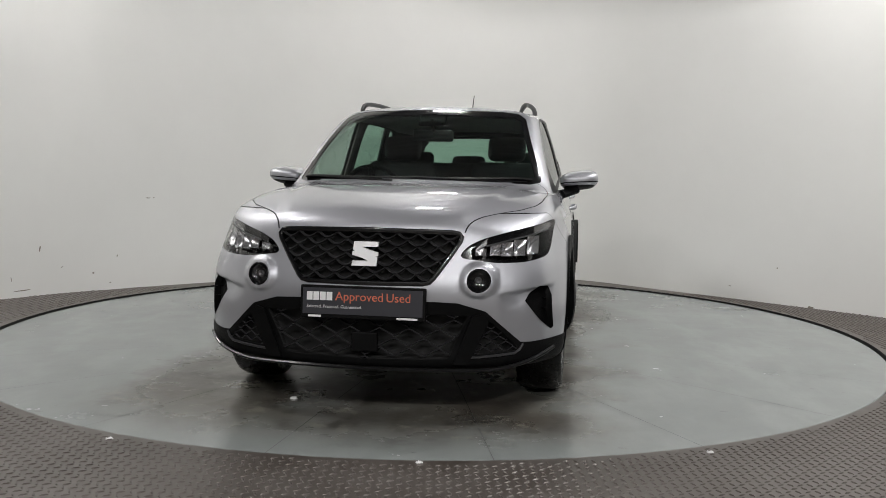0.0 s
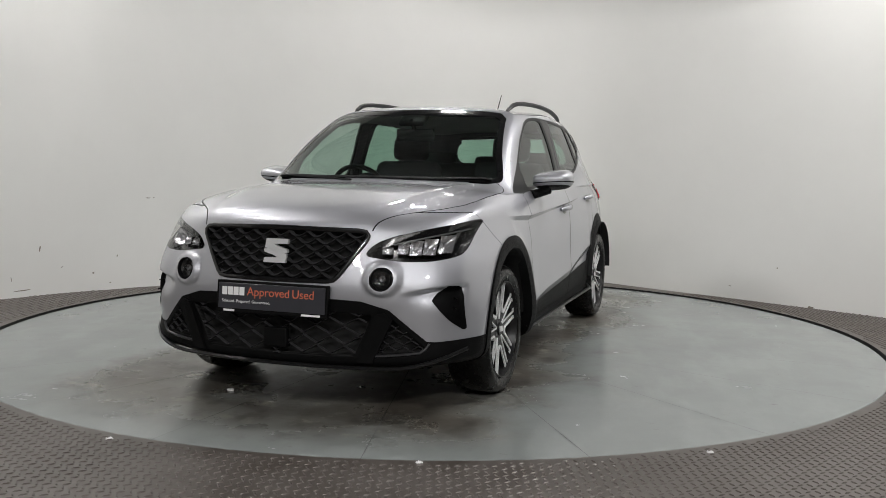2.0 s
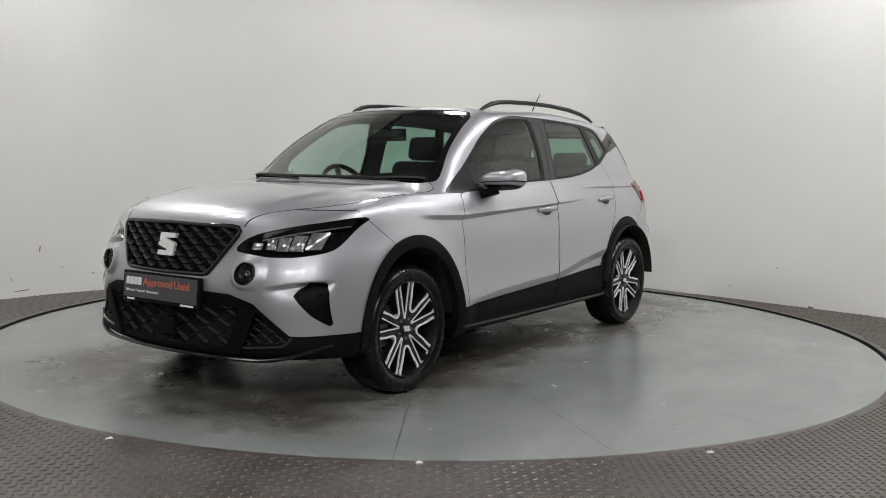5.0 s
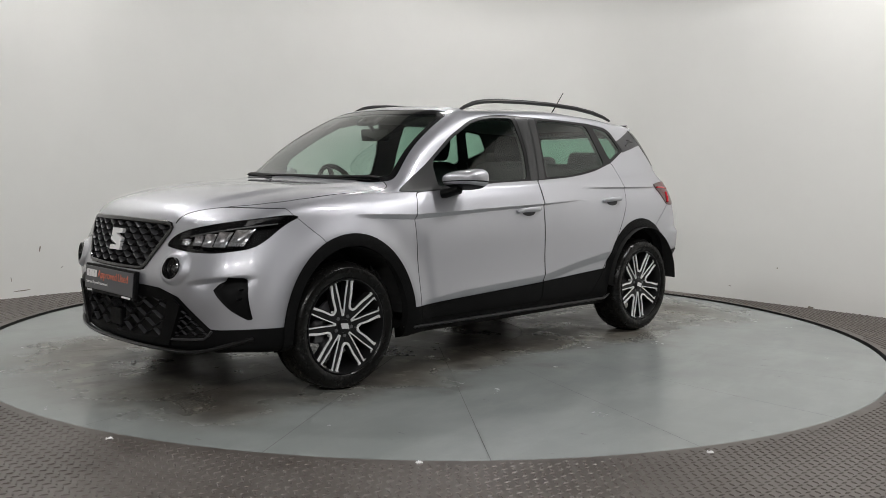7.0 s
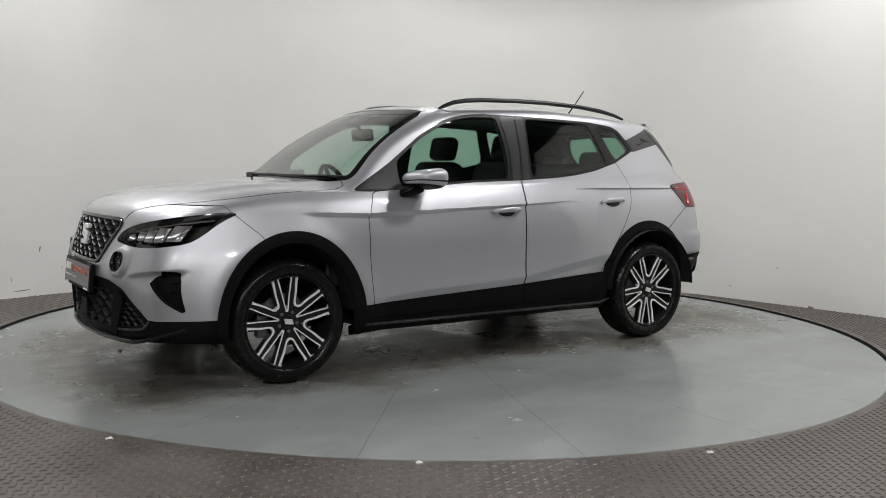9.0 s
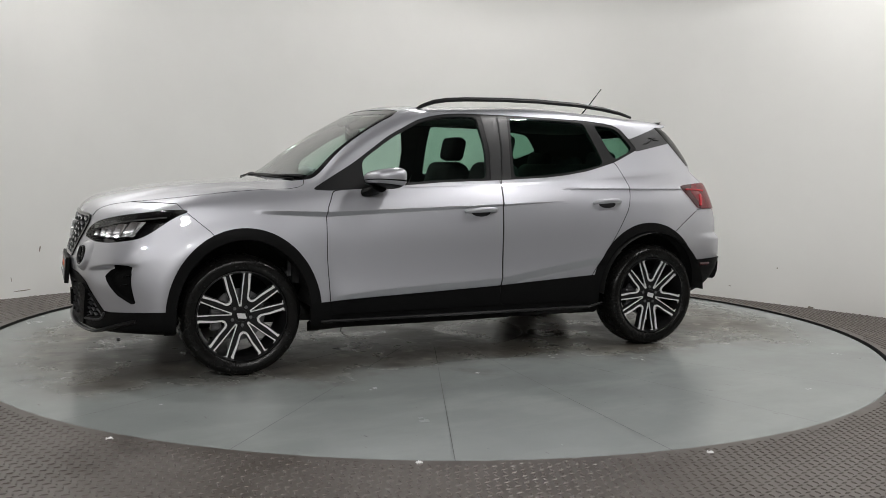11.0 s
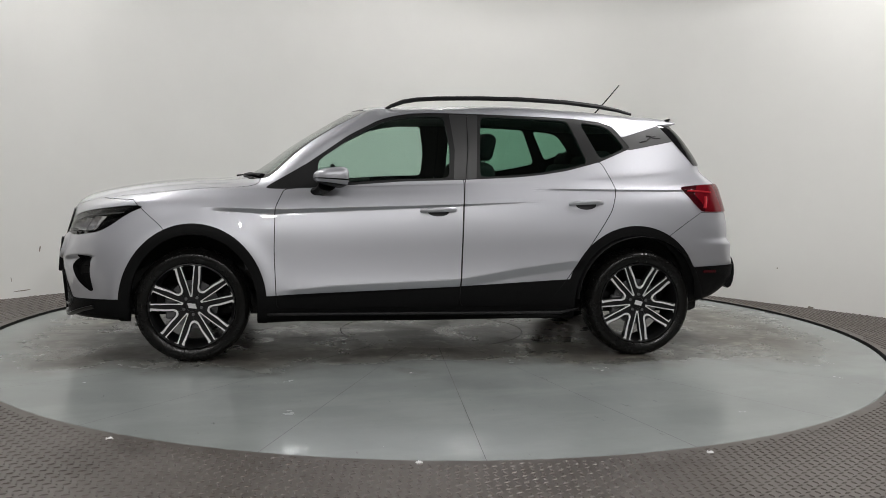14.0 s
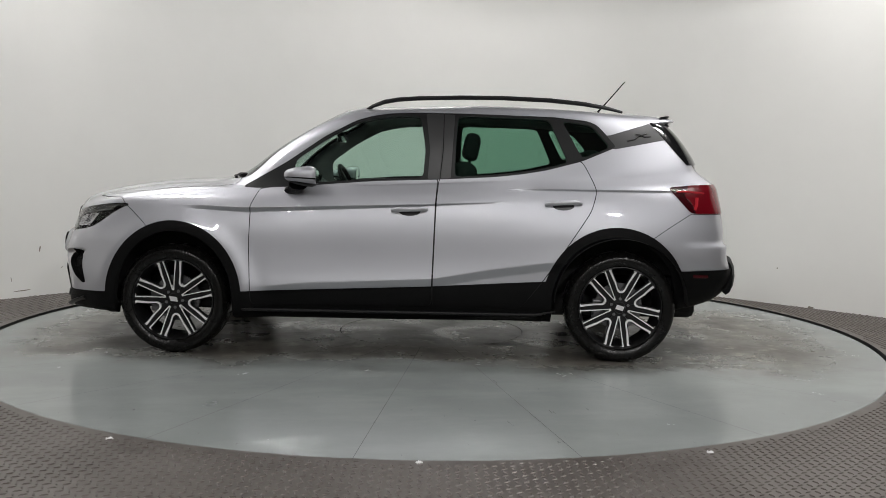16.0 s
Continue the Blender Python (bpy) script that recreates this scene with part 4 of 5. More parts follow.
def build_front():
    put_skin(SKIN, "grille", "grille_backing", GAP, lift=-0.045, skirt=-0.05, mirror="join")
    bm = bmesh.new()
    loop = [(0.0, 0.8255), (0.2, 0.8225), (0.36, 0.8195), (0.392, 0.814), (0.403, 0.800), (0.397, 0.780), (0.345, 0.700), (0.295, 0.628), (0.278, 0.611), (0.25, 0.605), (0.12, 0.603), (0.0, 0.602)]
    path = [on_nose(y, z, 0.002) for y, z in loop] + [on_nose(-y, z, 0.002) for y, z in loop[-2:0:-1]]
    add_tube(bm, path, 0.011, 0.008, 8, Vector((1, 0, 0)), closed=True)
    part("grille_frame", bm, GLOSSBLACK, CAR, smooth=True)
    bm = bmesh.new()
    wave_mesh(bm, GRILLE, -0.40, 0.40, 0.605, 0.84, 0.089, 0.025, 0.0285, 0.010, 0.018, 0.0058, 1.9)
    part("grille_mesh", bm, MESHBLACK, CAR, "black wave-pattern radiator grille", smooth=True)
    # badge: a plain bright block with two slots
    bm = bmesh.new()
    o = on_nose(0, 0.722, 0.014)
    hook = [(-0.046, 0.047), (0.052, 0.047), (0.050, 0.027), (-0.012, 0.026), (0.010, 0.016), (0.052, 0.004), (0.051, -0.010), (0.030, -0.012), (-0.049, 0.012)]
    for poly in (hook, [(-a, -b) for a, b in hook]):
        poly = [(a * 1.1, b * 1.06 + 0.0015 * (1 if poly is hook else -1)) for a, b in poly]
        add_prism(bm, poly, lambda a, b, h: o + Vector((h - 0.18 * b, a, b)), -0.012, 0.004)
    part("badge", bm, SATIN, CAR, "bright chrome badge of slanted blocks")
    # number plate panel with dealer wording
    n = Vector((1, 0, 0.09)).normalized()
    c = Vector((2.118, 0, 0.520))
    up = Vector((-0.09, 0, 1)).normalized()
    bm = bmesh.new()
    m = Matrix((Vector((0, 1, 0)), up, n)).transposed().to_4x4()
    m.translation = c
    add_box(bm, m @ pose(0, 0, -0.012), 0.545, 0.140, 0.022, 0.004, 2)
    plate = part("number_plate", bm, PLASTIC, CAR, "dark show plate with white and orange wording")
    bm = bmesh.new()
    add_box(bm, m @ pose(0, 0.003, 0.0005), 0.522, 0.112, 0.004, 0.0015, 1)
    part("plate_face", bm, PLATE, plate)
    bm = bmesh.new()
    for x0, w in ((-0.243, 0.025), (-0.214, 0.025), (-0.185, 0.025), (-0.156, 0.025)):
        add_box(bm, m @ pose(x0 + w / 2, 0.024, 0.0032), w, 0.036, 0.0012)
    part("maker_mark", bm, WHITEPRINT, plate, "white blocks in place of the maker's name")
    first = text_mesh("wording", "Approved", 0.052, m @ pose(-0.118, 0.008, 0.0032), ORANGEPRINT, plate)
    end = max(v.co.y for v in first.data.vertices)
    text_mesh("wording", "Used", 0.052, m @ pose(end + 0.013, 0.008, 0.0032), ORANGEPRINT, plate)
    text_mesh("small_wording", "Selected. Prepared. Guaranteed.", 0.0185, m @ pose(-0.243, -0.026, 0.0032), WHITEPRINT, plate)
    for x0, w in ((-0.235, 0.055), (0.15, 0.09)):
        bm = bmesh.new()
        add_box(bm, m @ pose(x0 + w / 2, -0.0615, 0.0005), w, 0.009, 0.001)
        part("small_print", bm, WHITEPRINT, plate)
    # lower openings
    put_skin(SKIN, ("mesh_mid", "mesh_side"), "intake_backing", GAP, lift=-0.06, skirt=-0.062, mirror="join")
    bm = bmesh.new()
    mid = [(-0.1, 0.488), (0.447, 0.472), (0.367, 0.288), (-0.1, 0.268)]
    wave_mesh(bm, mid, -0.45, 0.45, 0.265, 0.52, 0.128, 0.034, 0.042, 0.006, 0.012, 0.0032)
    part("lower_grille", bm, MESHBLACK, CAR, "black wave-pattern lower grille", smooth=True)
    bm = bmesh.new()
    sid = [(0.505, 0.455), (0.53, 0.45), (0.655, 0.325), (0.46, 0.300), (0.445, 0.31)]
    wave_mesh(bm, sid, 0.44, 0.66, 0.30, 0.46, 0.06, 0.018, 0.024, 0.004, 0.008, 0.0028)
    flip(part("side_grille", bm, MESHBLACK, CAR, smooth=True))
    bm = bmesh.new()
    add_box(bm, Matrix.Translation(on_nose(0, 0.347, 0.004)), 0.03, 0.115, 0.085, 0.006)
    part("radar_cover", bm, PLASTIC, CAR, "square black sensor cover in the lower grille")
    # slanted bars beside the lower grille
    bm = bmesh.new()
    quad = [(0.495, 0.482), (0.53, 0.455), (0.44, 0.262), (0.378, 0.262), (0.458, 0.474)]
    slab(bm, [on_nose(y, z, 0.016) for y, z in quad], (1, 0.2, 0.1), 0.03)
    flip(part("bumper_bar", bm, PLASTIC, CAR))
    bm = bmesh.new()
    path = [on_nose(y, z, 0.006) for y, z in ((0.43, 0.288), (0.50, 0.292), (0.57, 0.298), (0.635, 0.306), (0.655, 0.322), (0.668, 0.345))]
    add_tube(bm, path, 0.006, 0.008, 6, Vector((1, 0, 0)))
    flip(part("bumper_edge", bm, GREYLENS2, CAR, "dark grey moulded edge under the side grille", smooth=True))
    # lip under the bumper
    bm = bmesh.new()
    lip = []
    for y in np.linspace(-0.79, 0.79, 45):
        a = abs(y)
        z = 0.228 + 0.006 * a + (0.05 * ((a - 0.5) / 0.24) ** 2 if a > 0.5 else 0)
        lip.append(on_nose(y, z + 0.03, 0.004) - Vector((0, 0, 0.026)))
    add_tube(bm, lip, 0.009, 0.016, 8, Vector((1, 0, 0.2)))
    part("front_lip", bm, LIPBLACK, CAR, "black lip under the bumper", smooth=True)
    # vents
    put_skin(SKIN, "vent", "vent_pocket", PLASTIC, lift=-0.03, skirt=-0.032, label="black pocket vent with two fins")
    for sgn in (1, -1):
        for z in (0.49, 0.535):
            bm = bmesh.new()
            p = on_nose(0.762, z, -0.012)
            add_box(bm, Matrix.Translation(p) @ pose(0, 0, 0, 0, 0, -60), 0.006, 0.045, 0.006, 0.001)
            ob = part("vent_fin", bm, PLASTIC, CAR)
            if sgn < 0:
                flip(ob)
                bpy.data.objects.remove(ob)
    # fog lamps in round pods
    m = Matrix.Translation(on_nose(0.486, 0.622, 0.0) + Vector((-0.004, 0, 0))) @ pose(0, 0, 0, 0, 84, 12)
    put_skin(SKIN, "fog", "fog_pocket", GLOSSBLACK, lift=-0.035, skirt=-0.035)
    for nm, prof, mt, lb in (("fog_lamp", [(0.050, -0.03), (0.051, 0.003), (0.047, 0.006), (0.044, 0.002), (0.042, -0.012), (0.03, -0.022), (0.001, -0.024)], GLOSSBLACK, "round black fog lamp"),
                             ("fog_lens", [(0.030, -0.020), (0.029, -0.008), (0.018, 0.0), (0.001, 0.002)], LENS, ""),
                             ("fog_reflector", [(0.016, -0.021), (0.010, -0.014), (0.001, -0.018)], GREYLENS, "")):
        bm = bmesh.new()
        add_lathe(bm, prof, 40, m)
        flip(part(nm, bm, mt, CAR, lb, smooth=True))


GREYLENS2 = mat("lip_grey", (0.030, 0.030, 0.032), 0.36, 0.0)


def build_headlights():
    put_skin(SKIN, "headlight", "headlight_lens", LENS, lift=0.0)
    pockets = put_skin(SKIN, "headlight", "headlight", GLOSSBLACK, lift=-0.06, skirt=-0.059, label="LED headlight with clear lens and black brow")
    for ob, sgn in zip(pockets, (1, -1)):
        def at(y, z, lift):
            p = on_nose(y, z, lift)
            return Vector((p.x, sgn * p.y, p.z))
        # brow
        bm = bmesh.new()
        top = [(0.465, 0.770), (0.51, 0.790), (0.62, 0.818), (0.70, 0.836), (0.765, 0.852)]
        for (y0, z0), (y1, z1) in zip(top[:-1], top[1:]):
            q = [at(y0, z0 - 0.020, -0.006), at(y1, z1 - 0.022, -0.006), at(y1, z1 + 0.008, -0.004), at(y0, z0 + 0.006, -0.004)]
            bm.faces.new([bm.verts.new(v) for v in q])
        part("brow", bm, GLOSSBLACK, ob)
        # reflector cells
        for y0, y1, zl, zh in ((0.466, 0.512, 0.728, 0.758), (0.528, 0.572, 0.730, 0.777), (0.576, 0.624, 0.726, 0.787), (0.628, 0.678, 0.728, 0.796), (0.684, 0.734, 0.734, 0.808)):
            bm = bmesh.new()
            n = 5
            rows = []
            for j in range(n + 1):
                rr = []
                for i in range(n + 1):
                    a, b = i / n, j / n
                    bowl = 0.026 * math.sin(math.pi * a) * math.sin(math.pi * b) ** 0.7
                    rr.append(bm.verts.new(at(y0 + (y1 - y0) * a, zl + (zh - zl) * b, -0.020 - bowl)))
                rows.append(rr)
            for j in range(n):
                for i in range(n):
                    bm.faces.new((rows[j][i], rows[j][i + 1], rows[j + 1][i + 1], rows[j + 1][i]))
            part("reflector", bm, BOWL, ob, smooth=True)
        bm = bmesh.new()
        path = [at(y, z - 0.024, -0.010) for y, z in top[1:]]
        add_tube(bm, path, 0.003, 0.004, 6)
        part("light_guide", bm, GREYLENS, ob, smooth=True)


def build_wheel(phase):
    e = new("wheel")
    e.parent = CAR
    seg = 72
    bm = bmesh.new()
    R, w = 0.316, 0.104
    prof = [(0.232, -w + 0.01), (0.25, -w), (0.285, -w - 0.004), (0.303, -w + 0.008), (R - 0.004, -w + 0.03), (R, -0.04), (R, 0.04), (R - 0.004, w - 0.03), (0.303, w - 0.008), (0.292, w + 0.001), (0.288, w + 0.004), (0.262, w + 0.004), (0.256, w + 0.001), (0.246, w - 0.001), (0.238, w - 0.008), (0.232, w - 0.02)]
    add_lathe(bm, prof, seg)
    tyre = part("tyre", bm, RUBBER, e, "black tyre with a worn tread", smooth=True)
    bm = bmesh.new()
    add_lathe(bm, [(0.236, 0.092), (0.236, 0.100), (0.2315, 0.101), (0.226, 0.085), (0.215, 0.03), (0.212, -0.08), (0.236, -0.095)], seg)
    part("rim", bm, WHEELBLACK, e, smooth=True)
    # black spokes
    face = 0.082
    bm = bmesh.new()

    def P(r, deg, h):
        a = radians(deg)
        return Vector((r * math.cos(a), r * math.sin(a), h))
    for k in range(5):
        c = phase + 72 * k
        for s in (-1, 1):
            q = [P(0.05, c + s * 4, 0), P(0.06, c + s * 36, 0), P(0.092, c + s * 33.0, 0), P(0.150, c + s * 25.0, 0), P(0.228, c + s * 19.5, 0), P(0.228, c + s * 8.5, 0), P(0.15, c + s * 6.5, 0), P(0.10, c + s * 4.5, 0)]
            lo = [bm.verts.new(v + Vector((0, 0, face - 0.040))) for v in q]
            hi = [bm.verts.new(v + Vector((0, 0, face - 0.004 - 0.012 * (1 - v.length / 0.228)))) for v in q]
            bm.faces.new(hi if s > 0 else hi[::-1])
            bm.faces.new(lo if s < 0 else lo[::-1])
            for i in range(8):
                j = (i + 1) % 8
                bm.faces.new((lo[i], lo[j], hi[j], hi[i]))
    add_lathe(bm, [(0.064, face - 0.06), (0.064, face - 0.022), (0.05, face - 0.012), (0.034, face - 0.010), (0.031, face - 0.002), (0.001, face - 0.001)], 40)
    part("spokes", bm, WHEELBLACK, e, "black wheel spokes", smooth=False)
    # bright frames round the windows

    def frame_loop(outer, inner):
        n = len(outer)
        bmf = bmesh.new()

        def lift(v, d):
            return v + Vector((0, 0, face + d - 0.014 * (1 - v.length / 0.228)))
        rows = [[bmf.verts.new(lift(v, d)) for v in ring_] for ring_, d in ((outer, -0.022), (outer, 0.003), (inner, 0.003), (inner, -0.022))]
        for a, b in zip(rows[:-1], rows[1:]):
            for i in range(n):
                j = (i + 1) % n
                bmf.faces.new((a[i], a[j], b[j], b[i]))
        return bmf
    for k in range(5):
        c = phase + 72 * k
        def sym(pairs):
            return [P(r, c - a, 0) for r, a in pairs] + [P(r, c + a, 0) for r, a in pairs[::-1] if a]
        o = sym([(0.050, 7.0), (0.10, 8.6), (0.150, 9.4), (0.229, 10.6), (0.231, 5.0), (0.2315, 0)])
        i_ = sym([(0.062, 2.5), (0.10, 5.6), (0.152, 7.2), (0.223, 8.7), (0.226, 4.0), (0.2265, 0)])
        part("spoke_frame", frame_loop(o, i_), ALLOY, e, "machined bright frame of a narrow window")
        c += 36
        o = sym([(0.084, 0.01), (0.087, 8.0), (0.098, 13.0), (0.150, 16.6), (0.222, 20.8), (0.231, 18.8), (0.232, 9.0), (0.2325, 0)])
        i_ = sym([(0.094, 0.01), (0.097, 4.0), (0.108, 9.2), (0.155, 13.2), (0.217, 17.4), (0.2275, 16.0), (0.229, 7.0), (0.2295, 0)])
        part("window_frame", frame_loop(o, i_), ALLOY, e, "machined bright frame of a wide window")
    # bolts, cap, brake
    for k in range(5):
        bm = bmesh.new()
        add_lathe(bm, [(0.009, face - 0.03), (0.009, face - 0.008), (0.001, face - 0.007)], 6, Matrix.Translation(P(0.050, phase + 36 + 72 * k, 0)))
        part("wheel_bolt", bm, GREYLENS, e)
    bm = bmesh.new()
    for y, s in ((0.009, 1), (-0.009, -1), (0, 0)):
        add_box(bm, pose(0, y, face + 0.0005, 0, 0, phase - 90 - 12) @ pose(0.003 * s, 0, 0), 0.044, 0.0085, 0.004)
    part("cap_badge", bm, SATIN, e, "bright slanted bars on the hub cap")
    bm = bmesh.new()
    add_lathe(bm, [(0.07, 0.0), (0.07, 0.02), (0.135, 0.02), (0.135, 0.0)], 48, close=True)
    part("brake_disc", bm, GREYLENS, e, "steel brake disc", smooth=True)
    bm = bmesh.new()
    add_box(bm, pose(0.12, 0.02, 0.012), 0.06, 0.12, 0.05, 0.01)
    part("brake_caliper", bm, GREYLENS, e)
    return e


def wheel_at(w, x, side):
    # the wheel's axis z points outwards
    m = pose(x, side * (HUB_Y - 0.083 - (0.010 if x < 0 else 0)), HUB_Z, -90 * side, 0, 0)
    w.matrix_local = m


def build_wheels():
    # narrow windows as they stand in the clip: measured from the car's front, upwards
    f = build_wheel(-84.0)
    wheel_at(f, AXLE, 1)
    r = build_wheel(87.0)
    wheel_at(r, -AXLE, 1)
    for x in (AXLE, -AXLE):
        e = f.copy()
        scene.collection.objects.link(e)
        for ch in f.children:
            o = ch.copy()
            scene.collection.objects.link(o)
            o.parent = e
        wheel_at(e, x, -1)
    # wheel housings and the underbody
    for sgn in (1, -1):
        for ax in (AXLE, -AXLE):
            bm = bmesh.new()
            ra, n = 0.375, 28
            ring_o = [(ax + ra * math.cos(a), max(0.2, HUB_Z + 0.02 + ra * math.sin(a))) for a in np.linspace(0.02, math.pi - 0.02, n)]
            a_ = [bm.verts.new((x, sgn * 0.50, z)) for x, z in ring_o]
            b_ = [bm.verts.new((x, sgn * 0.835, z)) for x, z in ring_o]
            for i in range(n - 1):
                bm.faces.new((a_[i], a_[i + 1], b_[i + 1], b_[i]))
            bm.faces.new(a_)
            part("wheel_housing", bm, GAP, CAR)
    bm = bmesh.new()
    add_box(bm, pose(0.02, 0, 0.30), 3.6, 1.02, 0.17, 0.04)
    add_box(bm, pose(-0.02, 0, 0.30), 1.72, 1.56, 0.15, 0.03)
    add_box(bm, pose(1.80, 0, 0.42), 0.20, 1.20, 0.34, 0.02)
    add_box(bm, pose(-1.72, 0, 0.46), 0.18, 1.2, 0.16, 0.03)
    part("underbody", bm, GAP, CAR, "black underbody")
    bm = bmesh.new()
    add_tube(bm, [(0.93, 0.835, 0.272), (0.86, 0.850, 0.270), (-0.80, 0.842, 0.270), (-0.92, 0.80, 0.285)], [0.004, 0.012, 0.012, 0.004], [0.004, 0.009, 0.009, 0.004], 8)
    flip(part("sill_strip", bm, LIPBLACK, CAR, "glossy black lower sill edge", smooth=True))


def build_mirrors():
    c = Vector((0.525, 0.868, 1.033))
    n, m = 28, 14

    def shell(lo, hi):
        bm = bmesh.new()
        rows = []
        for j in range(m + 1):
            t = lo + (hi - lo) * j / m
            rr = []
            for i in range(n):
                a = 2 * math.pi * i / n
                ca, sa = math.cos(a), math.sin(a)
                ex = 0.62
                r = max(0.0, math.cos(t)) ** 0.55
                x = 0.100 * r * math.copysign(abs(ca) ** ex, ca)
                y = 0.108 * r * math.copysign(abs(sa) ** ex, sa)
                z = 0.058 * math.copysign(abs(math.sin(t)) ** 0.8, math.sin(t))
                # the outer end rises and thins, the back is cut flat for the glass
                z += 0.10 * y
                z = (z - 0.012) * (0.62 + 0.38 * min(1.0, (0.10 - x) / 0.15)) + 0.012
                x = max(x, -0.082) + 0.12 * y * -1
                rr.append(bm.verts.new(c + Vector((x, y, z))))
            rows.append(rr)
        for j in range(m):
            for i in range(n):
                bm.faces.new((rows[j][i], rows[j][(i + 1) % n], rows[j + 1][(i + 1) % n], rows[j + 1][i]))
        if hi > 1.5:
            bm.faces.new(rows[-1])
        if lo < -1.5:
            bm.faces.new(rows[0][::-1])
        bmesh.ops.remove_doubles(bm, verts=bm.verts, dist=1e-5)
        return bm
    body = part("door_mirror", shell(-1.57, -0.78), PLASTIC, CAR, "door mirror with silver cap and black base", smooth=True)
    cap = part("mirror_cap", shell(-0.20, 1.57), PAINT, body, "silver mirror cap", smooth=True)
    under = part("mirror_underside", shell(-0.80, -0.32), PAINT, body, smooth=True)
    line = part("indicator_strip", shell(-0.33, -0.19), PLASTIC, body, "black strip round the mirror housing", smooth=True)
    bm = bmesh.new()
    add_tube(bm, [(0.60, 0.765, 0.952), (0.575, 0.80, 0.962), (0.55, 0.845, 0.985)], [0.05, 0.046, 0.055], [0.026, 0.024, 0.030], 12)
    foot = part("mirror_foot", bm, PLASTIC, body, smooth=True)
    bm = bmesh.new()
    slab(bm, [c + Vector((-0.083, y, z + 0.1 * y)) for y, z in ((-0.08, -0.035), (0.075, -0.035), (0.085, 0.0), (0.07, 0.035), (-0.07, 0.04))], (-1, 0, 0), 0.003)
    glass = part("mirror_glass", bm, CHROME, body)
    twin = flip(body)
    for o in (cap, under, line, foot, glass):
        t = flip(o)
        t.parent = twin


# dark colour that stands in for the shade inside the handle recess
CUPSHADE = mat("handle_cup_dark", (0.02, 0.02, 0.022), 0.3, 0.3)


def build_handles():
    for x0, z0 in ((-0.080, 0.848), (-0.952, 0.892)):
        bm = bmesh.new()
        pts = []
        for t in np.linspace(-1, 1, 13):
            pts.append(on_side(x0 + 0.100 * t, z0 + 0.003 + 0.010 * -t * 0.4, 0.036 * (1 - t ** 4) + 0.003))
        add_tube(bm, pts, [0.009] * 13, [0.012 * (1 - 0.45 * abs(t) ** 3) + 0.003 for t in np.linspace(-1, 1, 13)], 10)
        h = part("door_handle", bm, PAINT, CAR, "silver bar door handle over a dark patch for its cup's shade", smooth=True)
        tw = flip(h)
        # no hollow: a nearly flat dark oval paints the recess's shade on the door
        bm = bmesh.new()
        ring_ = [on_side(x0 + 0.062 * math.cos(a), z0 - 0.004 + 0.026 * math.sin(a), 0.0012) for a in np.linspace(0, 2 * math.pi, 28, endpoint=False)]
        ctr = bm.verts.new(on_side(x0, z0 - 0.006, 0.003))
        vs = [bm.verts.new(p) for p in ring_]
        for i in range(28):
            bm.faces.new((vs[i], vs[(i + 1) % 28], ctr))
        cup = part("handle_cup", bm, CUPSHADE, h, smooth=True)
        t = flip(cup)
        t.parent = tw


def build_roof_fittings():
    bm = bmesh.new()
    xs = [0.205, 0.17, 0.10, 0.02, -0.10, -0.35, -0.60, -0.88, -1.08, -1.22, -1.31]
    zs = [1.432, 1.452, 1.478, 1.492, 1.501, 1.508, 1.508, 1.498, 1.480, 1.458, 1.436]
    ys = [0.497, 0.502, 0.508, 0.512, 0.517, 0.52, 0.52, 0.512, 0.50, 0.488, 0.478]
    pts = list(zip(xs, ys, zs))
    add_tube(bm, pts, [0.010, 0.014] + [0.017] * 7 + [0.014, 0.008], [0.008, 0.011] + [0.0135] * 7 + [0.011, 0.008], 10)
    flip(part("roof_rail", bm, PILLAR, CAR, "black roof rail", smooth=True))
    bm = bmesh.new()
    add_tube(bm, [(-1.215, 0, 1.452), (-1.30, 0, 1.548), (-1.392, 0, 1.658)], [0.006, 0.004, 0.0028], [0.006, 0.004, 0.0028], 8)
    add_lathe(bm, [(0.024, 0.0), (0.02, 0.012), (0.008, 0.02)], 16, pose(-1.21, 0, 1.447))
    part("aerial", bm, PLASTIC, CAR, "black rod aerial", smooth=True)
    # wipers
    for y0, y1, lift in ((0.60, -0.02, 0.005), (-0.10, -0.60, 0.005)):
        bm = bmesh.new()
        pts = []
        for t in np.linspace(0, 1, 9):
            y = y0 + (y1 - y0) * t
            p = on_nose(y, 1.020 + 0.014 * t, lift)
            pts.append(p)
        add_tube(bm, pts, 0.005, 0.005, 6)
        part("wiper", bm, PLASTIC, CAR, "black wiper blade", smooth=True)
    # cowl between bonnet and screen
    bm = bmesh.new()
    pts = [on_top(0.985 - 0.10 * (abs(y) / 0.6) ** 2.6 + 0.03, y, -0.004) for y in np.linspace(-0.62, 0.62, 25)]
    add_tube(bm, pts, 0.030, 0.010, 6)
    part("cowl", bm, PLASTIC, CAR, "black plastic cowl under the screen", smooth=True)


def build_seat(x, y, wide, name, rake=16):
    e = new(name)
    e.parent = CAR
    e.matrix_local = pose(x, y, 0)
    tagged(e, "black cloth car seat with headrest")
    bm = bmesh.new()
    add_box(bm, pose(0.16, 0, 0.52, 0, -6, 0), 0.52, wide, 0.16, 0.05, 3)
    part("seat_cushion", bm, CLOTH, e, smooth=True)
    bm = bmesh.new()
    add_box(bm, pose(-0.17, 0, 0.84, 0, -rake, 0), 0.15, wide * 0.94, 0.60, 0.06, 3)
    part("backrest", bm, CLOTH, e, smooth=True)
    return e


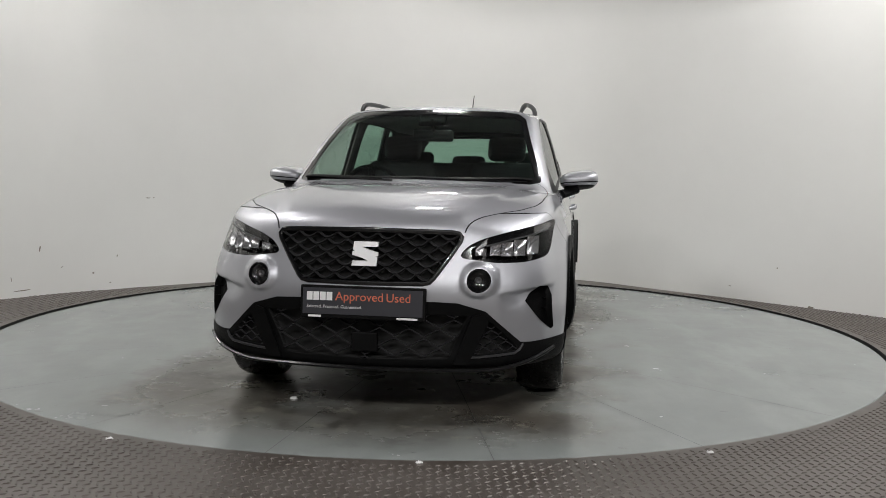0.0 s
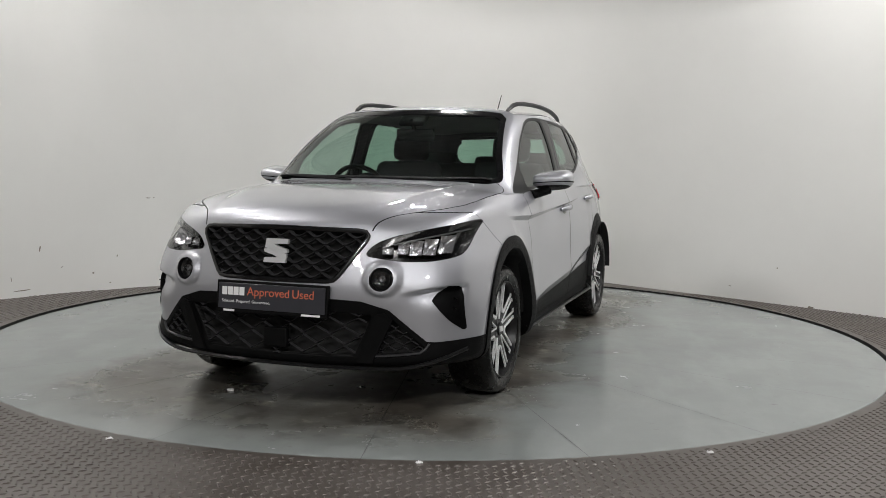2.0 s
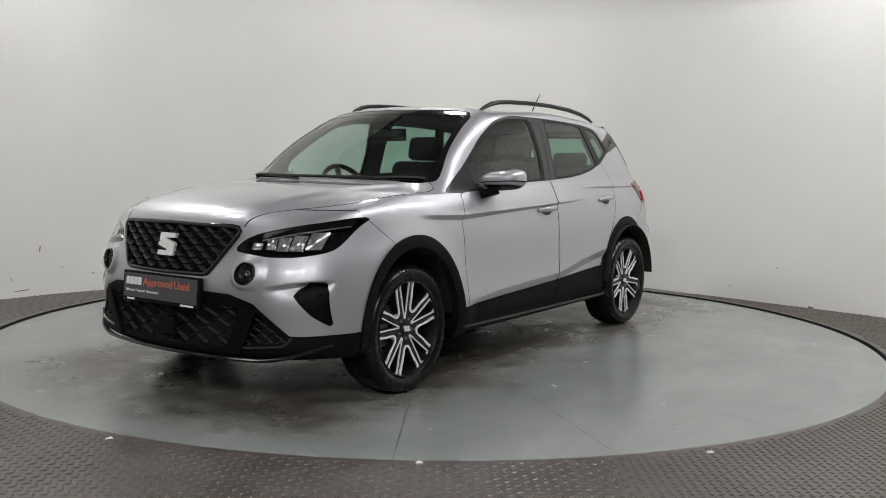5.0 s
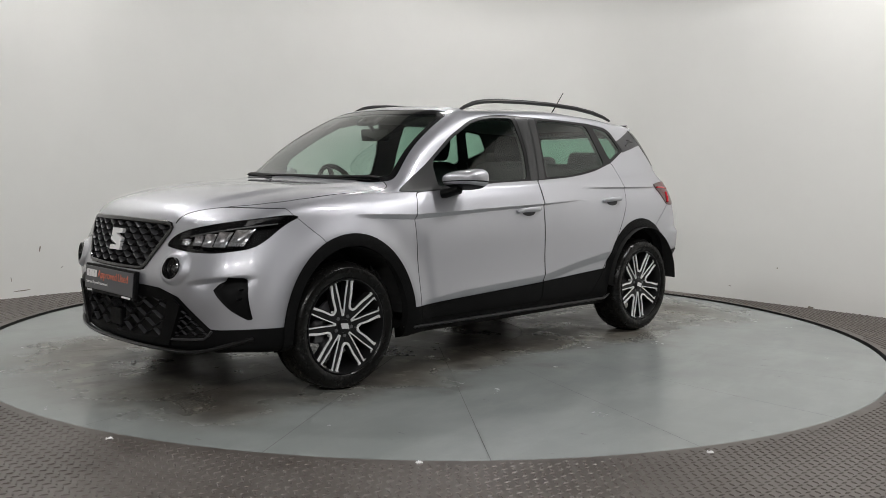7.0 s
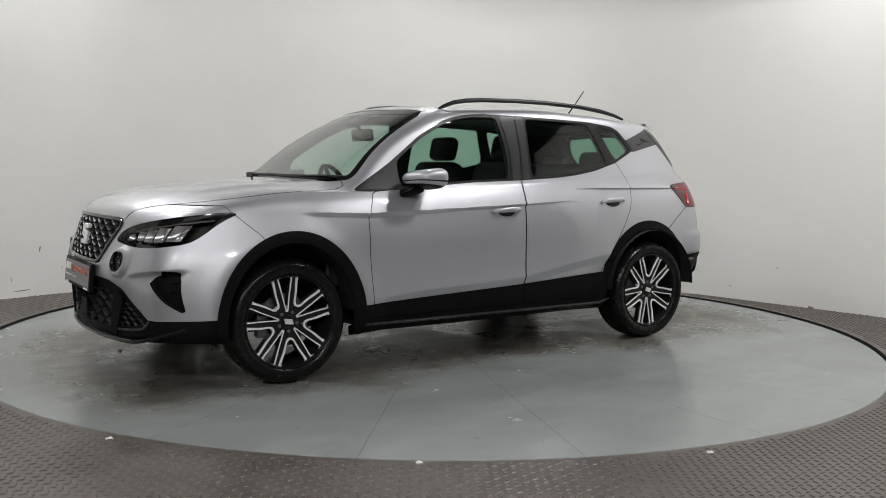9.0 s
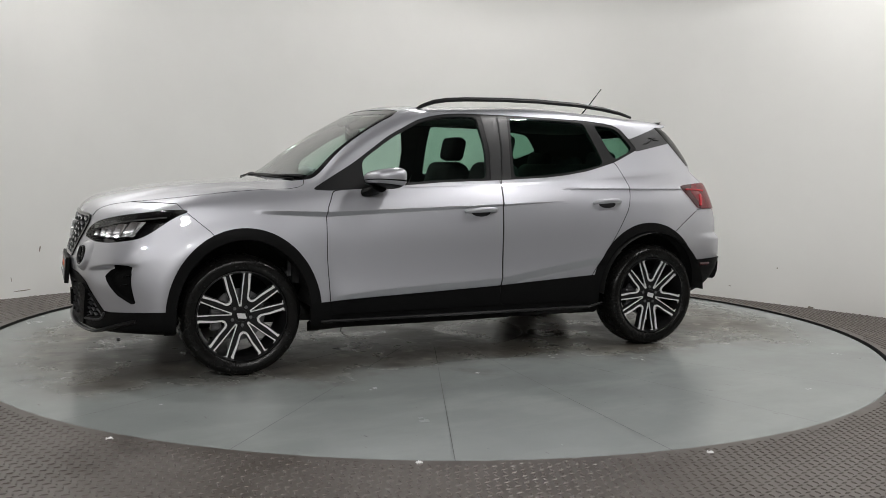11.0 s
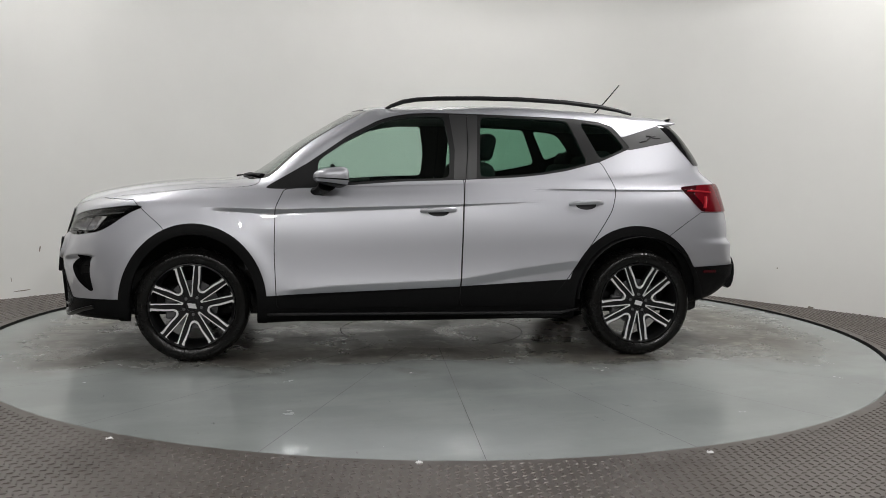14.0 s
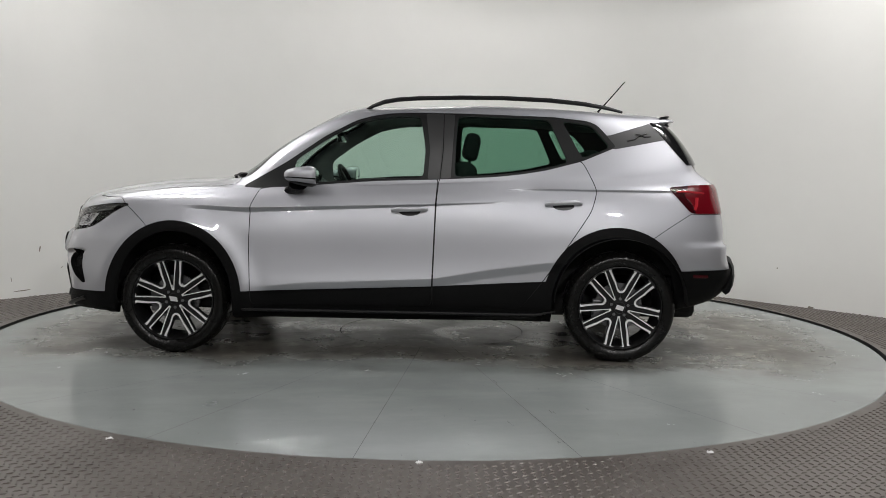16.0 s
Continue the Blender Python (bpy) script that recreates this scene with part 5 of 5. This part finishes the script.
def headrest(e, y, z):
    bm = bmesh.new()
    add_box(bm, pose(-0.275, y, z, 0, -12, 0), 0.095, 0.255, 0.165, 0.04, 3)
    h = part("headrest", bm, CLOTH, e, smooth=True)
    bm = bmesh.new()
    for s in (-0.07, 0.07):
        add_tube(bm, [(-0.265, y + s, z - 0.07), (-0.245, y + s, z - 0.17)], 0.006)
    part("headrest_post", bm, CHROME, e)


def build_cabin():
    put_skin(SKIN, ("door_f", "door_r", "lowpaint", "dlo", "post", "flash", "flap", "wing"), "cabin_lining", TRIMGREY, lift=-0.03, label="dark grey cabin lining")
    # lighter than the other lining: light and glare from the windscreen, put into colour
    put_skin(SKIN, ("pillar", "dlo_a"), "pillar_lining", HEADLINER, lift=-0.02, label="screen pillar lining, coloured light for the daylit look behind the windscreen")
    put_skin(SKIN, ("paint",), "headlining", HEADLINER, lift=-0.042, mirror="join", label="grey headlining")
    put_skin(SKIN, ("hatch",), "tailgate_lining", TRIMGREY, lift=-0.03, mirror="join")
    for y in (0.36, -0.36):
        s = build_seat(FRONT_SEAT, y, 0.50, "front_seat")
        headrest(s, 0, 1.222)
    s = build_seat(-0.86, 0, 1.26, "rear_bench", 20)
    for y in (0.40, -0.40, 0.0):
        headrest(s, y, 1.13 if y else 1.10)
    bm = bmesh.new()
    prof = [(0.98, 0.985), (0.80, 1.000), (0.62, 0.985), (0.56, 0.94), (0.58, 0.80), (0.66, 0.60), (0.98, 0.55)]
    n = 9
    rows = []
    for j in range(n):
        y = -0.66 + 1.32 * j / (n - 1)
        k = 1 - 0.10 * abs(2 * j / (n - 1) - 1) ** 3
        rows.append([bm.verts.new((x + (0.03 if abs(y + 0.36) > 0.25 or z < 0.9 else -0.02), y, z * k + (0.03 if abs(y + 0.36) < 0.22 and z > 0.9 and x < 0.7 else 0))) for x, z in prof])
    for a, b in zip(rows[:-1], rows[1:]):
        for i in range(len(prof) - 1):
            bm.faces.new((a[i], a[i + 1], b[i + 1], b[i]))
    bm.faces.new(rows[0])
    bm.faces.new(rows[-1][::-1])
    part("dashboard", bm, TRIMGREY, CAR, "dark grey dashboard", smooth=True)
    bm = bmesh.new()
    add_box(bm, pose(0.60, 0.0, 0.975, 0, -15, 0), 0.02, 0.22, 0.13, 0.006)
    part("screen", bm, GLOSSBLACK, CAR, "black centre screen")
    bm = bmesh.new()
    ringp = [Vector((0.185 * math.cos(a), 0.185 * math.sin(a), 0)) for a in np.linspace(0, 2 * math.pi, 40, endpoint=False)]
    m = pose(0.42, -0.36, 0.925, 0, -66, 0)
    add_tube(bm, [m @ p for p in ringp], 0.015, 0.015, 8, (m.to_3x3() @ Vector((0, 0, 1))), closed=True)
    for a in (0, 180, 270):
        add_box(bm, m @ pose(0, 0, -0.01, 0, 0, a) @ pose(0.09, 0, 0), 0.18, 0.04, 0.015, 0.005)
    add_lathe(bm, [(0.07, -0.03), (0.065, 0.01), (0.001, 0.02)], 20, m)
    part("steering_wheel", bm, PLASTIC, CAR, "black steering wheel", smooth=True)
    bm = bmesh.new()
    add_box(bm, pose(0.43, 0.0, 1.285, 0, 8, 0), 0.03, 0.24, 0.075, 0.012)
    add_tube(bm, [(0.44, 0, 1.31), (0.50, 0, 1.37)], 0.012)
    part("rear_view_mirror", bm, GLOSSBLACK, CAR, "black rear-view mirror", smooth=True)
    bm = bmesh.new()
    add_box(bm, pose(0.455, 0.0, 1.375, 0, 30, 0), 0.12, 0.16, 0.03, 0.012)
    part("camera_housing", bm, PLASTIC, CAR)
    bm = bmesh.new()
    add_box(bm, pose(0.97, 0, 0.72), 0.04, 1.36, 0.52)
    part("bulkhead", bm, GAP, CAR)
    bm = bmesh.new()
    add_box(bm, pose(-1.40, 0, 0.72), 0.6, 1.1, 0.5, 0.03)
    add_box(bm, pose(-1.43, 0, 0.985), 0.50, 1.08, 0.02, 0.004)
    part("boot_floor", bm, GAP, CAR)


FRONT_SEAT = -0.145


def build_tail():
    """Inner bands of the tail lights, reflectors and the rear lamp edges."""
    for sgn in (1, -1):
        bm = bmesh.new()
        pts = [on_side(x, z, 0.0085) for x, z in ((-1.60, 0.975), (-1.66, 0.972), (-1.72, 0.968), (-1.76, 0.964))]
        add_tube(bm, [Vector((p.x, sgn * p.y, p.z)) for p in pts], 0.004, 0.006, 6)
        part("tail_band", bm, REDGLOW, CAR, "brighter red band in the tail light", smooth=True)
        bm = bmesh.new()
        pts = [on_side(x, z, 0.0085) for x, z in ((-1.70, 0.872), (-1.71, 0.90), (-1.715, 0.94))]
        add_tube(bm, [Vector((p.x, sgn * p.y, p.z)) for p in pts], 0.010, 0.006, 6)
        part("tail_band", bm, REDGLOW, CAR, "brighter red band in the tail light", smooth=True)
        bm = bmesh.new()
        pts = [on_side(x, 0.497, 0.010) for x in (-1.70, -1.75, -1.79)]
        add_tube(bm, [Vector((p.x, sgn * p.y, p.z)) for p in pts], 0.004, 0.010, 6)
        part("rear_reflector", bm, REDDARK, CAR, "dark red bumper reflector", smooth=True)


    for path in (((-1.325, 1.262), (-1.37, 1.272), (-1.392, 1.290), (-1.44, 1.306)), ((-1.375, 1.302), (-1.40, 1.300), (-1.425, 1.287), (-1.465, 1.290))):
        bm = bmesh.new()
        add_tube(bm, [on_side(x, z, 0.003) for x, z in path], 0.003, 0.004, 6)
        flip(part("trim_relief", bm, LIPBLACK, CAR, "raised line on the pillar trim", smooth=True))
    bm = bmesh.new()
    ys = np.linspace(-0.60, 0.60, 21)
    add_tube(bm, [(-2.005 + 0.075 * (abs(y) / 0.6) ** 2.4, y, 0.475) for y in ys], [0.055 - 0.02 * (abs(y) / 0.6) ** 4 for y in ys], [0.115 - 0.015 * (abs(y) / 0.6) ** 4 for y in ys], 12)
    part("rear_bumper_block", bm, PLASTIC, CAR, "black protruding middle of the rear bumper", smooth=True)


REDGLOW = mat("red_inner", (0.42, 0.02, 0.03), 0.2, 0, 0.8)
build_tail()
build_front()
build_headlights()
build_wheels()
build_mirrors()
build_handles()
build_roof_fittings()
build_cabin()

# ---- small things ----


def flake(name, x, y, z, r, seed, label, category, material):
    """A small scrap with an uneven outline."""
    rnd = random.Random(seed)
    bm = bmesh.new()
    n = 9
    rim = [(r * (0.6 + 0.5 * rnd.random()), 2 * math.pi * k / n) for k in range(n)]
    lo = [bm.verts.new((q * math.cos(a), 0.6 * q * math.sin(a), 0)) for q, a in rim]
    hi = [bm.verts.new((0.8 * q * math.cos(a), 0.48 * q * math.sin(a), r * (0.15 + 0.35 * rnd.random()))) for q, a in rim]
    bm.faces.new(hi)
    bm.faces.new(lo[::-1])
    for i in range(n):
        bm.faces.new((lo[i], lo[(i + 1) % n], hi[(i + 1) % n], hi[i]))
    ob = part(name, bm, material)
    ob.matrix_world = pose(x, y, z)
    tagged(ob, label, category)
    return ob


SCRAP = flake("paper_scrap", 0, 0, 0, 0.024, 3, "small crumpled white paper scrap on the turntable", "litter", WHITEPRINT)
for k, (x, y) in enumerate([(-1.262, -2.575), (-0.036, -2.822), (1.085, -2.66)]):
    flake("paint_chip", x, y, FLOOR_Z, 0.017, 20 + k, "flat white paint chip on the steel floor", "litter", WHITEPRINT)
DIRT = mat("wall_scuff", (0.30, 0.27, 0.23), 0.8, vary=0.5, scale=60)


def wall_scuff(t, z, w, h, tilt=0.0):
    """A thin scuff on the studio wall."""
    p, q = place_curve(t - 0.001), place_curve(t + 0.001)
    d = (q - p).normalized()
    c = place_curve(t) + Vector((d.y, -d.x)) * 0.0025
    m = Matrix(((d.x, 0, d.y, c.x), (d.y, 0, -d.x, c.y), (0, 1, 0, z), (0, 0, 0, 1))) @ pose(0, 0, 0, 0, 0, tilt)
    bm = bmesh.new()
    n = 14
    rnd = random.Random(int(t * 9999))
    vs = []
    for k in range(n):
        a = 2 * math.pi * k / n
        s = 0.7 + 0.5 * rnd.random()
        vs.append(bm.verts.new(m @ Vector((0.5 * w * s * math.cos(a), 0.5 * h * s * math.sin(a), 0))))
    bm.faces.new(vs)
    ob = part("wall_scuff", bm, DIRT)
    tagged(ob, "thin brown scuff on the white wall", "scuff", kind="structure")


SCUFFS = [(0.3329, 0.79, 0.05, 0.008, 0), (0.3381, 0.792, 0.02, 0.007, 0), (0.2962, 0.075, 0.016, 0.012, 0), (0.2780, 0.165, 0.018, 0.016, 0), (0.2071, 0.16, 0.006, 0.05, 10), (0.2123, 0.066, 0.16, 0.008, 2),
          (0.2231, 0.39, 0.012, 0.05, -15), (0.8581, 0.31, 0.012, 0.012, 0), (0.8724, 0.02, 0.05, 0.02, 0), (0.2406, 0.23, 0.02, 0.008, 30), (0.3030, 0.30, 0.012, 0.02, 0), (0.8360, 0.12, 0.03, 0.006, 0)]
for sc in SCUFFS:
    wall_scuff(*sc)


def motions():
    """The platform turns evenly and carries the car."""
    rows_p, rows_c = [], []
    for k in range(17):
        t = float(k)
        a = -1.7445 - 0.09 * t - 0.018 * (t / 16) ** 2 + 0.0102 * (t / 16) ** 3
        rows_p.append((t, Matrix.Translation((0, PLAT_Y, 0)) @ Matrix.Rotation(a + 1.7445, 4, "Z")))
        rows_c.append((t, Matrix.Rotation(a, 4, "Z") @ Matrix.Translation((0.1667, 0.1024, 0.0))))
    walk(TURN, rows_p)
    walk(CAR, rows_c)
    walk(SCRAP, [(t, m @ pose(-0.6433, -1.8984, 0.0)) for t, m in rows_p])


motions()
